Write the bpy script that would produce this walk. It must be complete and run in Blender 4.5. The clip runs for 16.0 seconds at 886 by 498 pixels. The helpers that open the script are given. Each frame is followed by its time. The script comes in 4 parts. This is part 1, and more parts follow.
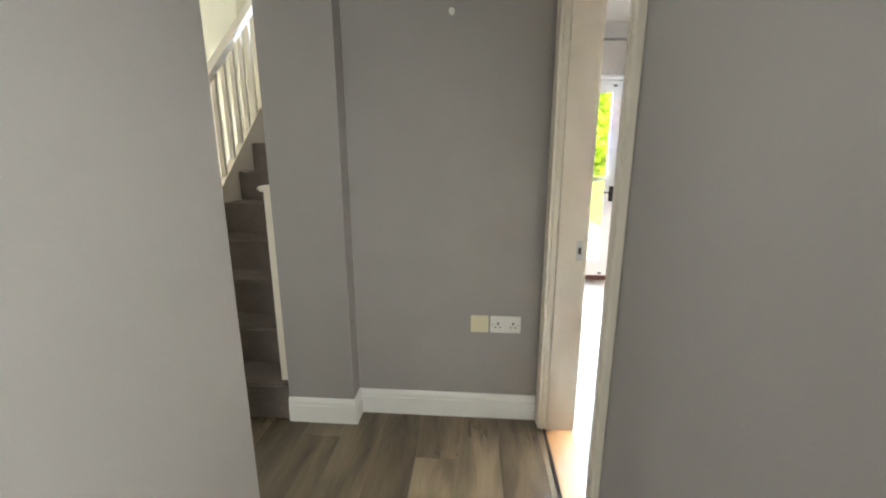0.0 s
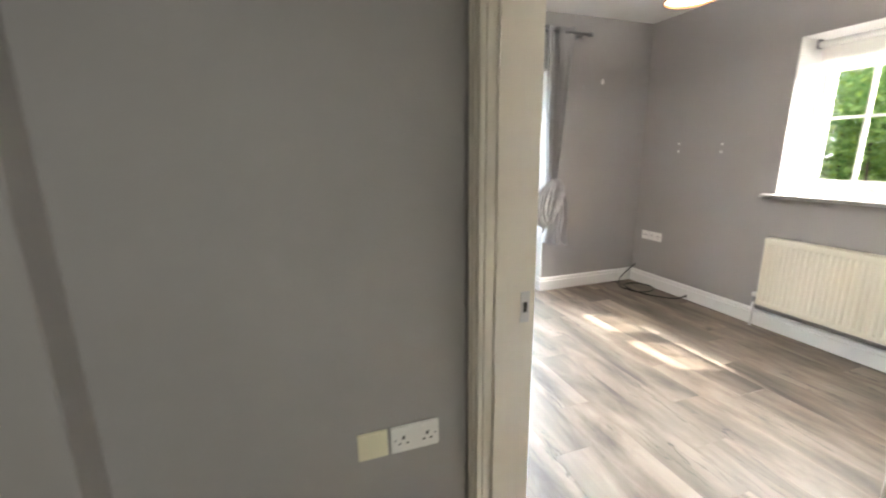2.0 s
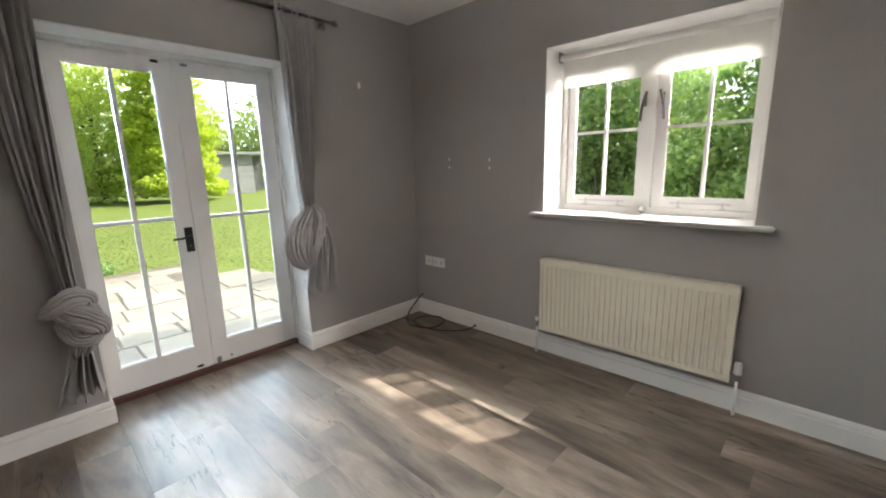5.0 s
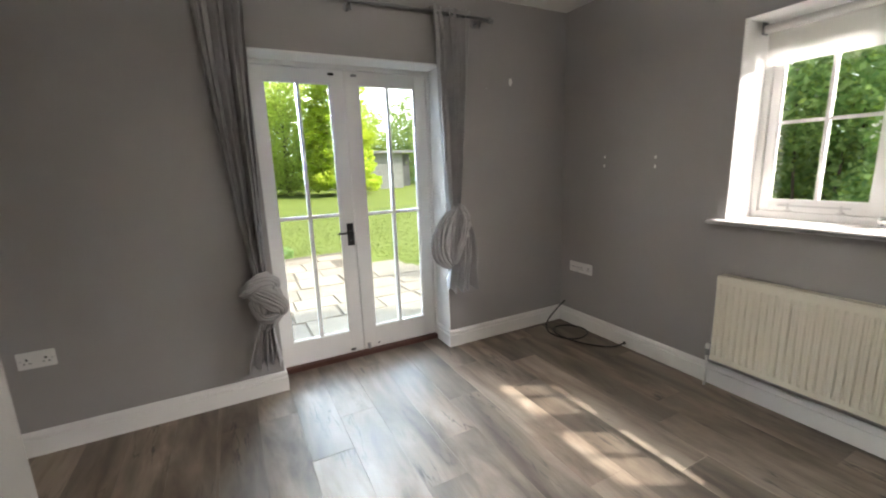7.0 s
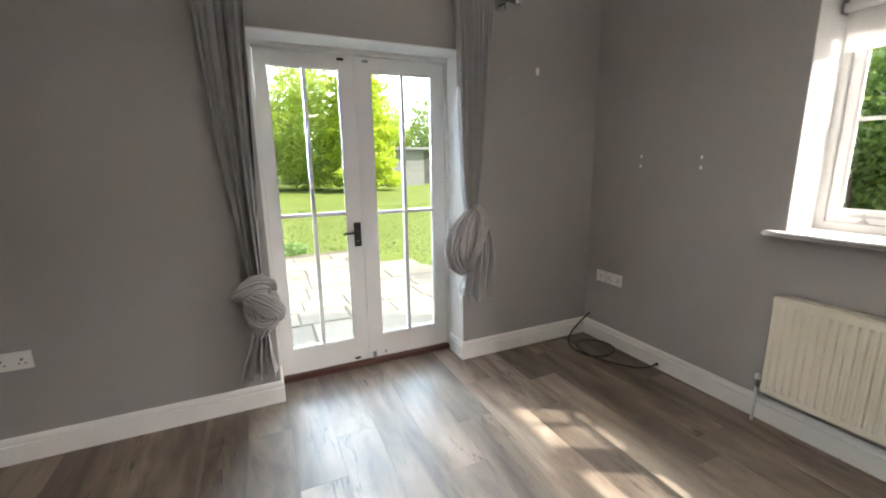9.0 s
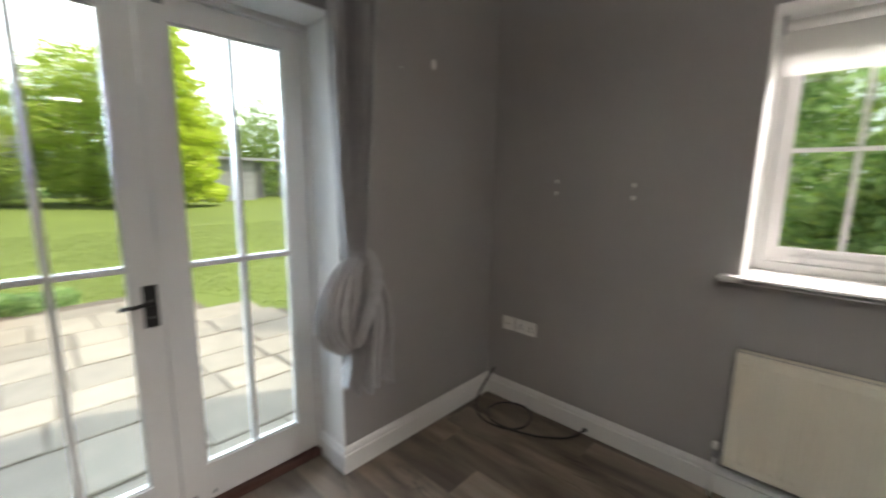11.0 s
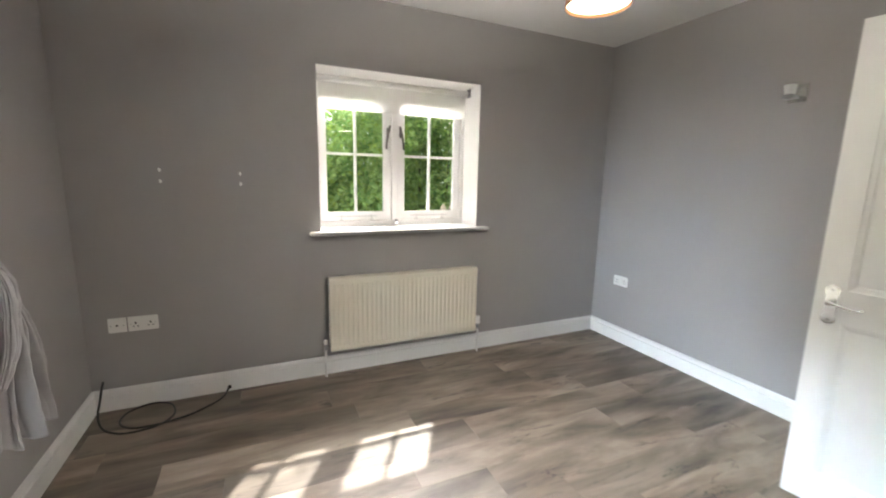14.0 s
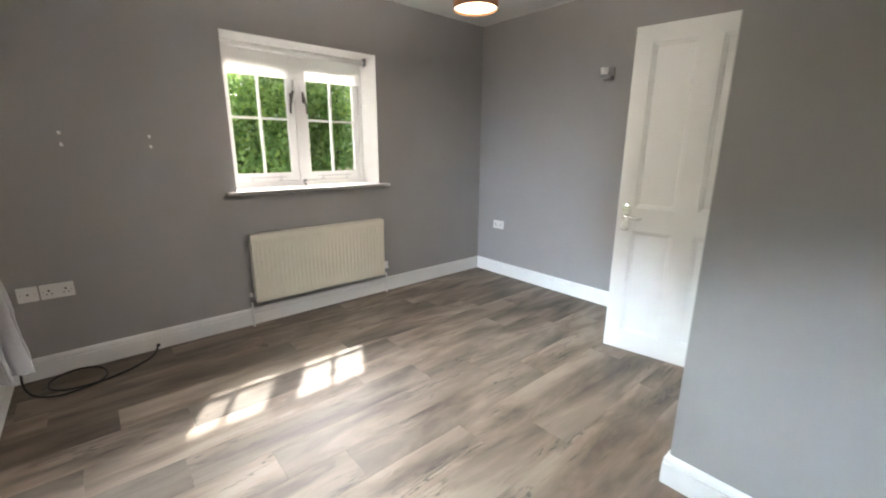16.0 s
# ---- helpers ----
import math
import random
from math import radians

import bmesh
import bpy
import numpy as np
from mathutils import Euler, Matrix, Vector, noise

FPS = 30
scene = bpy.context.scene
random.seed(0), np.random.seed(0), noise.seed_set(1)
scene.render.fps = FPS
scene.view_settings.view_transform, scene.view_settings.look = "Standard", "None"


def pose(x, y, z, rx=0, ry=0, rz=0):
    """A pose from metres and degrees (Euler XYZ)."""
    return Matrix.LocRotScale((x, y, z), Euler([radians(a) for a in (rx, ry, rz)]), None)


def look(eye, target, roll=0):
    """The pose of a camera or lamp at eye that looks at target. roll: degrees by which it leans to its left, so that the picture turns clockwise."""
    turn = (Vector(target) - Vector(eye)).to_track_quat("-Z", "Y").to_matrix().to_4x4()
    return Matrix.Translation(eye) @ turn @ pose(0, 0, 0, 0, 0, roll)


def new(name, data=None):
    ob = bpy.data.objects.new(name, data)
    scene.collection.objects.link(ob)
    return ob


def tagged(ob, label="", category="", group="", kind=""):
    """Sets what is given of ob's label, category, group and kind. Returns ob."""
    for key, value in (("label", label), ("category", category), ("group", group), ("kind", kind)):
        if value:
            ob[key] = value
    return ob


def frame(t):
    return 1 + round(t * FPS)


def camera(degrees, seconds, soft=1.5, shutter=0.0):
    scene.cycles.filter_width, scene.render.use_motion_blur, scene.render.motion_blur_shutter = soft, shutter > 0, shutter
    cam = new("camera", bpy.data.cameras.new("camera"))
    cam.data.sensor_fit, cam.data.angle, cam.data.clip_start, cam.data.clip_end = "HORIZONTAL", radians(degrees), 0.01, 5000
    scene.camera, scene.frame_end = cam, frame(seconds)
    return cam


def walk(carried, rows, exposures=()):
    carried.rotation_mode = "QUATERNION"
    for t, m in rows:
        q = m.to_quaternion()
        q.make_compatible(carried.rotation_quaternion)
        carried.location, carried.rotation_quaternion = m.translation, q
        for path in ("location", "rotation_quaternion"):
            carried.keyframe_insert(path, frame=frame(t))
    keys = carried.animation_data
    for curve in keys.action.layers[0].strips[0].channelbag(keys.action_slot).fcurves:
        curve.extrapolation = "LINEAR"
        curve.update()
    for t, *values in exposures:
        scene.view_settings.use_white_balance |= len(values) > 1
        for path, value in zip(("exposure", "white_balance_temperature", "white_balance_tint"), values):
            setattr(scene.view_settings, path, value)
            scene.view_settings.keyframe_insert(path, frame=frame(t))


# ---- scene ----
cam = camera(94.9, 16.0, soft=1.9, shutter=0.5)

PATH = [
    (0, (0.297, -0.242, 1.307), (0.14, 1.701, 0.859), -0.1),
    (0.5, (0.26, -0.043, 1.281), (0.111, 1.908, 0.866), 0.2),
    (1, (0.212, 0.178, 1.298), (0.259, 2.131, 0.87), -0.2),
    (1.5, (0.142, 0.405, 1.323), (0.481, 2.326, 0.884), -0.4),
    (2, (0.193, 0.598, 1.313), (0.828, 2.44, 0.863), -0.7),
    (2.5, (0.313, 0.78, 1.315), (1.269, 2.478, 0.867), 0.1),
    (3, (0.424, 0.893, 1.318), (1.739, 2.34, 0.897), -0.2),
    (5.5, (0.992, 1.242, 1.335), (2.411, 2.595, 0.939), -1.5),
    (6, (0.991, 1.289, 1.344), (2.23, 2.806, 0.942), -1.9),
    (6.5, (0.974, 1.308, 1.357), (2.026, 2.959, 0.949), -2.2),
    (7, (0.972, 1.311, 1.36), (1.868, 3.054, 0.963), -2.1),
    (7.5, (0.962, 1.31, 1.358), (1.786, 3.09, 0.967), -1.6),
    (8, (0.989, 1.311, 1.359), (1.788, 3.097, 0.946), -1.0),
    (10.5, (1.343, 2.199, 1.332), (2.305, 3.919, 0.992), 1.2),
    (11, (1.382, 2.377, 1.384), (2.818, 3.729, 1.05), 0.8),
    (11.5, (1.321, 2.431, 1.397), (3.098, 3.289, 1.072), 0.8),
    (12, (1.174, 2.472, 1.367), (3.107, 2.901, 1.081), 1.0),
    (12.5, (1.006, 2.583, 1.384), (2.981, 2.677, 1.088), 1.2),
    (13, (0.896, 2.743, 1.38), (2.859, 2.485, 1.093), 1.2),
    (13.5, (0.769, 2.868, 1.38), (2.659, 2.287, 1.083), 1.1),
    (14, (0.681, 2.971, 1.37), (2.476, 2.159, 1.028), 1.2),
    (14.5, (0.568, 3.1, 1.336), (2.298, 2.174, 0.95), 1.1),
    (15, (0.509, 3.219, 1.332), (2.159, 2.171, 0.913), 0.4),
    (15.5, (0.432, 3.335, 1.317), (1.974, 2.146, 0.859), 0.1),
    (16, (0.322, 3.39, 1.312), (1.791, 2.121, 0.831), 0.3),
]
EXPOSURES = [(0, 2.75), (1.0, 2.75), (1.5, 2.65), (2.0, 2.45), (3.2, 2.1), (5.3, 1.25), (6.5, 1.3), (8.2, 1.4), (10.5, 1.65), (11.0, 0.95), (11.5, 0.95), (12.0, 1.4), (13.0, 1.75), (13.5, 1.8), (14.5, 1.65), (16, 1.6)]
walk(cam, [(t, look(eye, target, roll)) for t, eye, target, roll in PATH], EXPOSURES)

# ---- world, sun, large lights ----
SUN_TRAVEL = Vector((-0.757, 0.415, -1.0)).normalized()
world = bpy.data.worlds.new("sky")
scene.world = world
world.use_nodes = True
wn = world.node_tree.nodes
sky = wn.new("ShaderNodeTexSky")
sky.sky_type = "NISHITA"
sky.sun_disc = False
sky.sun_elevation = math.asin(-SUN_TRAVEL.z)
sky.sun_rotation = math.atan2(-SUN_TRAVEL.x, -SUN_TRAVEL.y)
sky.air_density, sky.dust_density, sky.ozone_density = 0.7, 4.5, 0.6
wn["Background"].inputs["Strength"].default_value = 0.15
world.node_tree.links.new(sky.outputs["Color"], wn["Background"].inputs["Color"])

sun = new("sun", bpy.data.lights.new("sun", "SUN"))
sun.data.energy, sun.data.angle, sun.data.color = 3.7, radians(1.1), (1.0, 0.94, 0.84)
sun.matrix_world = Matrix.Translation((8, -6, 14)) @ SUN_TRAVEL.to_track_quat("-Z", "Y").to_matrix().to_4x4()


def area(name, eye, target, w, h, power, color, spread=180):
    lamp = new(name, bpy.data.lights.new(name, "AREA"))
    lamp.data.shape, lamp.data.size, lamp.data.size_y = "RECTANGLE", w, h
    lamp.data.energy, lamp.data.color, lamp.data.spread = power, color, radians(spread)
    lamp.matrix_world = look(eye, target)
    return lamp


# added lamps outdoors, kept out of view, in place of sky light at the openings
area("sky_fill_doors", (0.70, 6.40, 3.06), (1.85, 3.2, 0.9), 5.4, 0.6, 58, (0.70, 0.82, 1.0), 150)
area("sky_fill_north", (1.9, 11.5, 5.30), (1.75, 4.1, 2.2), 3.4, 2.0, 42, (0.66, 0.83, 1.0), 28)
area("sky_fill_north_east", (5.6, 11.2, 5.30), (1.75, 4.1, 2.2), 3.0, 2.0, 36, (0.66, 0.83, 1.0), 28)
# low lamp added beside the door's sight line to brighten the south wall
area("sky_fill_north_west", (-0.20, 11.0, 2.60), (1.75, 4.1, 1.35), 1.5, 2.6, 24, (0.64, 0.80, 1.0), 40)
area("sky_fill_window", (4.95, 1.50, 2.54), (2.8, 2.9, 1.2), 2.0, 0.8, 78, (1.0, 0.925, 0.91), 120)
# lamp added just inside the hall window in place of its daylight
area("sky_fill_hall", (-3.05, 3.3, 1.5), (-1.0, 2.4, 1.2), 1.1, 1.0, 14, (0.98, 0.97, 0.89))
# unseen lamp added behind the start point to brighten the passage; no opening here
area("passage_fill_lamp", (0.60, -0.95, 1.35), (-0.34, -0.15, 1.1), 0.7, 1.5, 5.4, (0.96, 0.98, 0.91), 120)
# the pendant's bulb, above and below its shade
for up in (0, 1):
    bulb = area("pendant_bulb", (1.738, 1.984, 1.90 + 0.178 * up), (1.738, 1.985, 5.0 * up), 0.17, 0.17, (2.0, 12)[up], (1.0, 0.93, 0.85))
    bulb.data.shape = "DISK"

# ---- materials ----


def mat(name, color, rough=0.6, metal=0.0, var=0.08, scale=6.0, bump=0.0, bump_scale=60.0, spec=0.5, random_tint=0.0, coat=0.0):
    m = bpy.data.materials.new(name)
    m.use_nodes = True
    nt = m.node_tree
    b = nt.nodes["Principled BSDF"]
    b.inputs["Roughness"].default_value = rough
    b.inputs["Metallic"].default_value = metal
    b.inputs["Specular IOR Level"].default_value = spec
    b.inputs["Coat Weight"].default_value = coat
    co = nt.nodes.new("ShaderNodeTexCoord")
    n1 = nt.nodes.new("ShaderNodeTexNoise")
    n1.inputs["Scale"].default_value, n1.inputs["Detail"].default_value = scale, 5
    n2 = nt.nodes.new("ShaderNodeTexNoise")
    n2.inputs["Scale"].default_value, n2.inputs["Detail"].default_value = scale * 0.17, 2
    nt.links.new(co.outputs["Object"], n1.inputs["Vector"])
    nt.links.new(co.outputs["Object"], n2.inputs["Vector"])
    add = nt.nodes.new("ShaderNodeMath")
    add.operation = "ADD"
    nt.links.new(n1.outputs["Fac"], add.inputs[0])
    nt.links.new(n2.outputs["Fac"], add.inputs[1])
    mr = nt.nodes.new("ShaderNodeMapRange")
    mr.inputs["From Min"].default_value, mr.inputs["From Max"].default_value = 0.6, 1.4
    mr.inputs["To Min"].default_value, mr.inputs["To Max"].default_value = 1 - var, 1 + var
    nt.links.new(add.outputs[0], mr.inputs["Value"])
    value = mr.outputs["Result"]
    if random_tint:
        oi = nt.nodes.new("ShaderNodeObjectInfo")
        mr2 = nt.nodes.new("ShaderNodeMapRange")
        mr2.inputs["To Min"].default_value, mr2.inputs["To Max"].default_value = 1 - random_tint, 1 + random_tint
        nt.links.new(oi.outputs["Random"], mr2.inputs["Value"])
        mul = nt.nodes.new("ShaderNodeMath")
        mul.operation = "MULTIPLY"
        nt.links.new(value, mul.inputs[0])
        nt.links.new(mr2.outputs["Result"], mul.inputs[1])
        value = mul.outputs[0]
    mix = nt.nodes.new("ShaderNodeVectorMath")
    mix.operation = "SCALE"
    mix.inputs[0].default_value = color
    nt.links.new(value, mix.inputs["Scale"])
    nt.links.new(mix.outputs["Vector"], b.inputs["Base Color"])
    if bump:
        nb = nt.nodes.new("ShaderNodeTexNoise")
        nb.inputs["Scale"].default_value, nb.inputs["Detail"].default_value = bump_scale, 4
        nt.links.new(co.outputs["Object"], nb.inputs["Vector"])
        bn = nt.nodes.new("ShaderNodeBump")
        bn.inputs["Strength"].default_value, bn.inputs["Distance"].default_value = bump, 0.004
        nt.links.new(nb.outputs["Fac"], bn.inputs["Height"])
        nt.links.new(bn.outputs["Normal"], b.inputs["Normal"])
    return m


def ramp(nt, stops):
    r = nt.nodes.new("ShaderNodeValToRGB")
    while len(r.color_ramp.elements) < len(stops):
        r.color_ramp.elements.new(0.5)
    for e, (p, c) in zip(r.color_ramp.elements, stops):
        e.position, e.color = p, (*c, 1)
    return r


def plank_material(name, dark, mid, light):
    """Weathered oak-look boards: long grain along y, dark cracks and knots, each board its own tone."""
    m = bpy.data.materials.new(name)
    m.use_nodes = True
    nt = m.node_tree
    b = nt.nodes["Principled BSDF"]
    co = nt.nodes.new("ShaderNodeTexCoord")
    oi = nt.nodes.new("ShaderNodeObjectInfo")
    sh = nt.nodes.new("ShaderNodeVectorMath")
    sh.operation = "ADD"
    off = nt.nodes.new("ShaderNodeVectorMath")
    off.operation = "SCALE"
    off.inputs[0].default_value = (37.0, 91.0, 13.0)
    nt.links.new(oi.outputs["Random"], off.inputs["Scale"])
    nt.links.new(co.outputs["Object"], sh.inputs[0])
    nt.links.new(off.outputs["Vector"], sh.inputs[1])

    def noise_at(sx, sy, detail, dist, rough=0.6):
        mp = nt.nodes.new("ShaderNodeMapping")
        mp.inputs["Scale"].default_value = (sx, sy, 1)
        nt.links.new(sh.outputs["Vector"], mp.inputs["Vector"])
        n = nt.nodes.new("ShaderNodeTexNoise")
        n.inputs["Scale"].default_value, n.inputs["Detail"].default_value = 1, detail
        n.inputs["Distortion"].default_value, n.inputs["Roughness"].default_value = dist, rough
        nt.links.new(mp.outputs["Vector"], n.inputs["Vector"])
        return n.outputs["Fac"]

    blotch = noise_at(6.5, 1.4, 5, 0.4, 0.58)
    cloud = noise_at(3.6, 1.0, 3, 0.5, 0.5)
    where = noise_at(5.0, 2.2, 2, 0.3, 0.5)
    grain = noise_at(90, 4, 5, 0.3, 0.7)
    cracks = noise_at(15, 1.7, 4, 0.3, 0.55)
    base = ramp(nt, [(0.30, dark), (0.45, mid), (0.62, light)])
    nt.links.new(blotch, base.inputs["Fac"])
    gr = nt.nodes.new("ShaderNodeMapRange")
    gr.inputs["From Min"].default_value, gr.inputs["From Max"].default_value = 0.3, 0.7
    gr.inputs["To Min"].default_value, gr.inputs["To Max"].default_value = 0.91, 1.07
    nt.links.new(grain, gr.inputs["Value"])
    tone = nt.nodes.new("ShaderNodeMapRange")
    tone.inputs["To Min"].default_value, tone.inputs["To Max"].default_value = 0.74, 1.16
    nt.links.new(oi.outputs["Random"], tone.inputs["Value"])
    # thin dark splits along the grain, only here and there
    line = nt.nodes.new("ShaderNodeMath")
    line.operation = "SUBTRACT"
    line.inputs[1].default_value = 0.5
    nt.links.new(cracks, line.inputs[0])
    near = nt.nodes.new("ShaderNodeMath")
    near.operation = "ABSOLUTE"
    nt.links.new(line.outputs[0], near.inputs[0])
    cr = nt.nodes.new("ShaderNodeMapRange")
    cr.inputs["From Min"].default_value, cr.inputs["From Max"].default_value = 0.003, 0.018
    cr.inputs["To Min"].default_value, cr.inputs["To Max"].default_value = 0.72, 0.0
    nt.links.new(near.outputs[0], cr.inputs["Value"])
    wh = nt.nodes.new("ShaderNodeMapRange")
    wh.inputs["From Min"].default_value, wh.inputs["From Max"].default_value = 0.53, 0.64
    nt.links.new(where, wh.inputs["Value"])
    cm = nt.nodes.new("ShaderNodeMath")
    cm.operation = "MULTIPLY"
    nt.links.new(cr.outputs["Result"], cm.inputs[0])
    nt.links.new(wh.outputs["Result"], cm.inputs[1])
    cs = nt.nodes.new("ShaderNodeMath")
    cs.operation = "SUBTRACT"
    cs.inputs[0].default_value = 1.0
    nt.links.new(cm.outputs[0], cs.inputs[1])
    k1 = nt.nodes.new("ShaderNodeMath")
    k1.operation = "MULTIPLY"
    nt.links.new(gr.outputs["Result"], k1.inputs[0])
    nt.links.new(tone.outputs["Result"], k1.inputs[1])
    cl = nt.nodes.new("ShaderNodeMapRange")
    cl.inputs["From Min"].default_value, cl.inputs["From Max"].default_value = 0.35, 0.65
    cl.inputs["To Min"].default_value, cl.inputs["To Max"].default_value = 0.74, 1.18
    nt.links.new(cloud, cl.inputs["Value"])
    k3 = nt.nodes.new("ShaderNodeMath")
    k3.operation = "MULTIPLY"
    nt.links.new(k1.outputs[0], k3.inputs[0])
    nt.links.new(cl.outputs["Result"], k3.inputs[1])
    k2 = nt.nodes.new("ShaderNodeMath")
    k2.operation = "MULTIPLY"
    nt.links.new(k3.outputs[0], k2.inputs[0])
    nt.links.new(cs.outputs[0], k2.inputs[1])
    fin = nt.nodes.new("ShaderNodeVectorMath")
    fin.operation = "SCALE"
    nt.links.new(base.outputs["Color"], fin.inputs[0])
    nt.links.new(k2.outputs[0], fin.inputs["Scale"])
    nt.links.new(fin.outputs["Vector"], b.inputs["Base Color"])
    rr = nt.nodes.new("ShaderNodeMapRange")
    rr.inputs["To Min"].default_value, rr.inputs["To Max"].default_value = 0.44, 0.60
    nt.links.new(grain, rr.inputs["Value"])
    nt.links.new(rr.outputs["Result"], b.inputs["Roughness"])
    b.inputs["Specular IOR Level"].default_value = 0.75
    bn = nt.nodes.new("ShaderNodeBump")
    bn.inputs["Strength"].default_value, bn.inputs["Distance"].default_value = 0.12, 0.002
    nt.links.new(grain, bn.inputs["Height"])
    nt.links.new(bn.outputs["Normal"], b.inputs["Normal"])
    return m


def leaf_material(name, a, b_color, rough=0.55):
    m = bpy.data.materials.new(name)
    m.use_nodes = True
    nt = m.node_tree
    b = nt.nodes["Principled BSDF"]
    b.inputs["Roughness"].default_value = rough
    ge = nt.nodes.new("ShaderNodeNewGeometry")
    r = ramp(nt, [(0.0, a), (1.0, b_color)])
    nt.links.new(ge.outputs["Random Per Island"], r.inputs["Fac"])
    nt.links.new(r.outputs["Color"], b.inputs["Base Color"])
    tr = nt.nodes.new("ShaderNodeBsdfTranslucent")
    nt.links.new(r.outputs["Color"], tr.inputs["Color"])
    mx = nt.nodes.new("ShaderNodeMixShader")
    mx.inputs["Fac"].default_value = 0.55
    nt.links.new(b.outputs["BSDF"], mx.inputs[1])
    nt.links.new(tr.outputs["BSDF"], mx.inputs[2])
    nt.links.new(mx.outputs["Shader"], nt.nodes["Material Output"].inputs["Surface"])
    return m


def glass_material():
    m = bpy.data.materials.new("pane_glass")
    m.use_nodes = True
    nt = m.node_tree
    nt.nodes.remove(nt.nodes["Principled BSDF"])
    t = nt.nodes.new("ShaderNodeBsdfTransparent")
    t.inputs["Color"].default_value = (0.96, 0.98, 0.97, 1)
    g = nt.nodes.new("ShaderNodeBsdfGlossy")
    g.inputs["Roughness"].default_value = 0.02
    f = nt.nodes.new("ShaderNodeFresnel")
    f.inputs["IOR"].default_value = 1.35
    mx = nt.nodes.new("ShaderNodeMixShader")
    nt.links.new(f.outputs["Fac"], mx.inputs["Fac"])
    nt.links.new(t.outputs["BSDF"], mx.inputs[1])
    nt.links.new(g.outputs["BSDF"], mx.inputs[2])
    nt.links.new(mx.outputs["Shader"], nt.nodes["Material Output"].inputs["Surface"])
    return m


def cloth_material(name, color, through_light, weave=900.0):
    m = mat(name, color, rough=0.9, var=0.06, scale=30, bump=0.3, bump_scale=weave, spec=0.15)
    nt = m.node_tree
    b = nt.nodes["Principled BSDF"]
    tr = nt.nodes.new("ShaderNodeBsdfTranslucent")
    tr.inputs["Color"].default_value = (*color, 1)
    mx = nt.nodes.new("ShaderNodeMixShader")
    mx.inputs["Fac"].default_value = through_light
    nt.links.new(b.outputs["BSDF"], mx.inputs[1])
    nt.links.new(tr.outputs["BSDF"], mx.inputs[2])
    nt.links.new(mx.outputs["Shader"], nt.nodes["Material Output"].inputs["Surface"])
    return m


def glow_material(name, color, strength):
    m = bpy.data.materials.new(name)
    m.use_nodes = True
    b = m.node_tree.nodes["Principled BSDF"]
    b.inputs["Base Color"].default_value = (0.8, 0.78, 0.72, 1)
    b.inputs["Emission Color"].default_value = (*color, 1)
    b.inputs["Emission Strength"].default_value = strength
    return m


GREY = mat("grey_wall_paint", (0.343, 0.326, 0.317), rough=0.62, var=0.035, scale=3, bump=0.12, bump_scale=160, spec=0.35)
CREAM = mat("cream_wall_paint", (0.72, 0.68, 0.56), rough=0.7, var=0.04, scale=3, bump=0.1, bump_scale=160)
CEIL = mat("white_ceiling_paint", (0.78, 0.77, 0.75), rough=0.8, var=0.03, scale=2, bump=0.1, bump_scale=200)
WHITE = mat("white_gloss_paint", (0.80, 0.79, 0.77), rough=0.32, var=0.03, scale=5, bump=0.05, bump_scale=40)
OFFWHITE = mat("aged_white_paint", (0.79, 0.735, 0.64), rough=0.35, var=0.05, scale=6, bump=0.06, bump_scale=40)
PLASTIC = mat("white_plastic", (0.80, 0.79, 0.76), rough=0.3, var=0.02)
YELLOWED = mat("yellowed_plastic", (0.74, 0.70, 0.52), rough=0.35, var=0.03)
RAD = mat("cream_radiator_enamel", (0.78, 0.73, 0.61), rough=0.35, var=0.02, scale=8)
BLACK = mat("black_iron", (0.025, 0.024, 0.023), rough=0.5, metal=0.6, var=0.2, scale=40)
# flat dark colour painted in for the shade inside holes and gaps
DARK = mat("painted_dark_gap", (0.03, 0.028, 0.026), rough=0.8)
BRIGHT = mat("polished_nickel", (0.66, 0.65, 0.63), rough=0.22, metal=0.9, var=0.04)
CHROME = mat("chrome", (0.75, 0.75, 0.75), rough=0.12, metal=1.0, var=0.03)
SATIN = mat("satin_metal", (0.62, 0.61, 0.60), rough=0.45, metal=0.3, var=0.05)
STEEL = mat("brushed_steel", (0.32, 0.32, 0.33), rough=0.28, metal=1.0, var=0.05)
PEWTER = mat("pewter", (0.20, 0.19, 0.18), rough=0.4, metal=0.8, var=0.1)
RUBBER = mat("black_cable", (0.015, 0.015, 0.015), rough=0.45)
SILLWOOD = mat("red_brown_hardwood", (0.085, 0.035, 0.025), rough=0.5, var=0.25, scale=25, bump=0.2)
OAK = mat("light_oak_strip", (0.52, 0.31, 0.14), rough=0.4, var=0.12, scale=18, bump=0.1)
CARPET = mat("brown_grey_carpet", (0.19, 0.165, 0.145), rough=1.0, var=0.14, scale=60, bump=0.9, bump_scale=420, spec=0.05)
LAMINATE = plank_material("grey_oak_boards", (0.060, 0.042, 0.028), (0.158, 0.120, 0.088), (0.275, 0.224, 0.172))
LAMINATE_HALL = plank_material("brown_oak_boards", (0.055, 0.042, 0.026), (0.135, 0.105, 0.066), (0.235, 0.19, 0.125))
JOINT = mat("board_joint", (0.05, 0.042, 0.035), rough=0.8)
GLASS = glass_material()
FROST = mat("frosted_glass", (0.82, 0.82, 0.80), rough=0.35, var=0.02)
LINEN = cloth_material("grey_linen", (0.41, 0.40, 0.40), 0.07)
BLIND = cloth_material("white_blind_fabric", (0.86, 0.85, 0.82), 0.5, 1400)


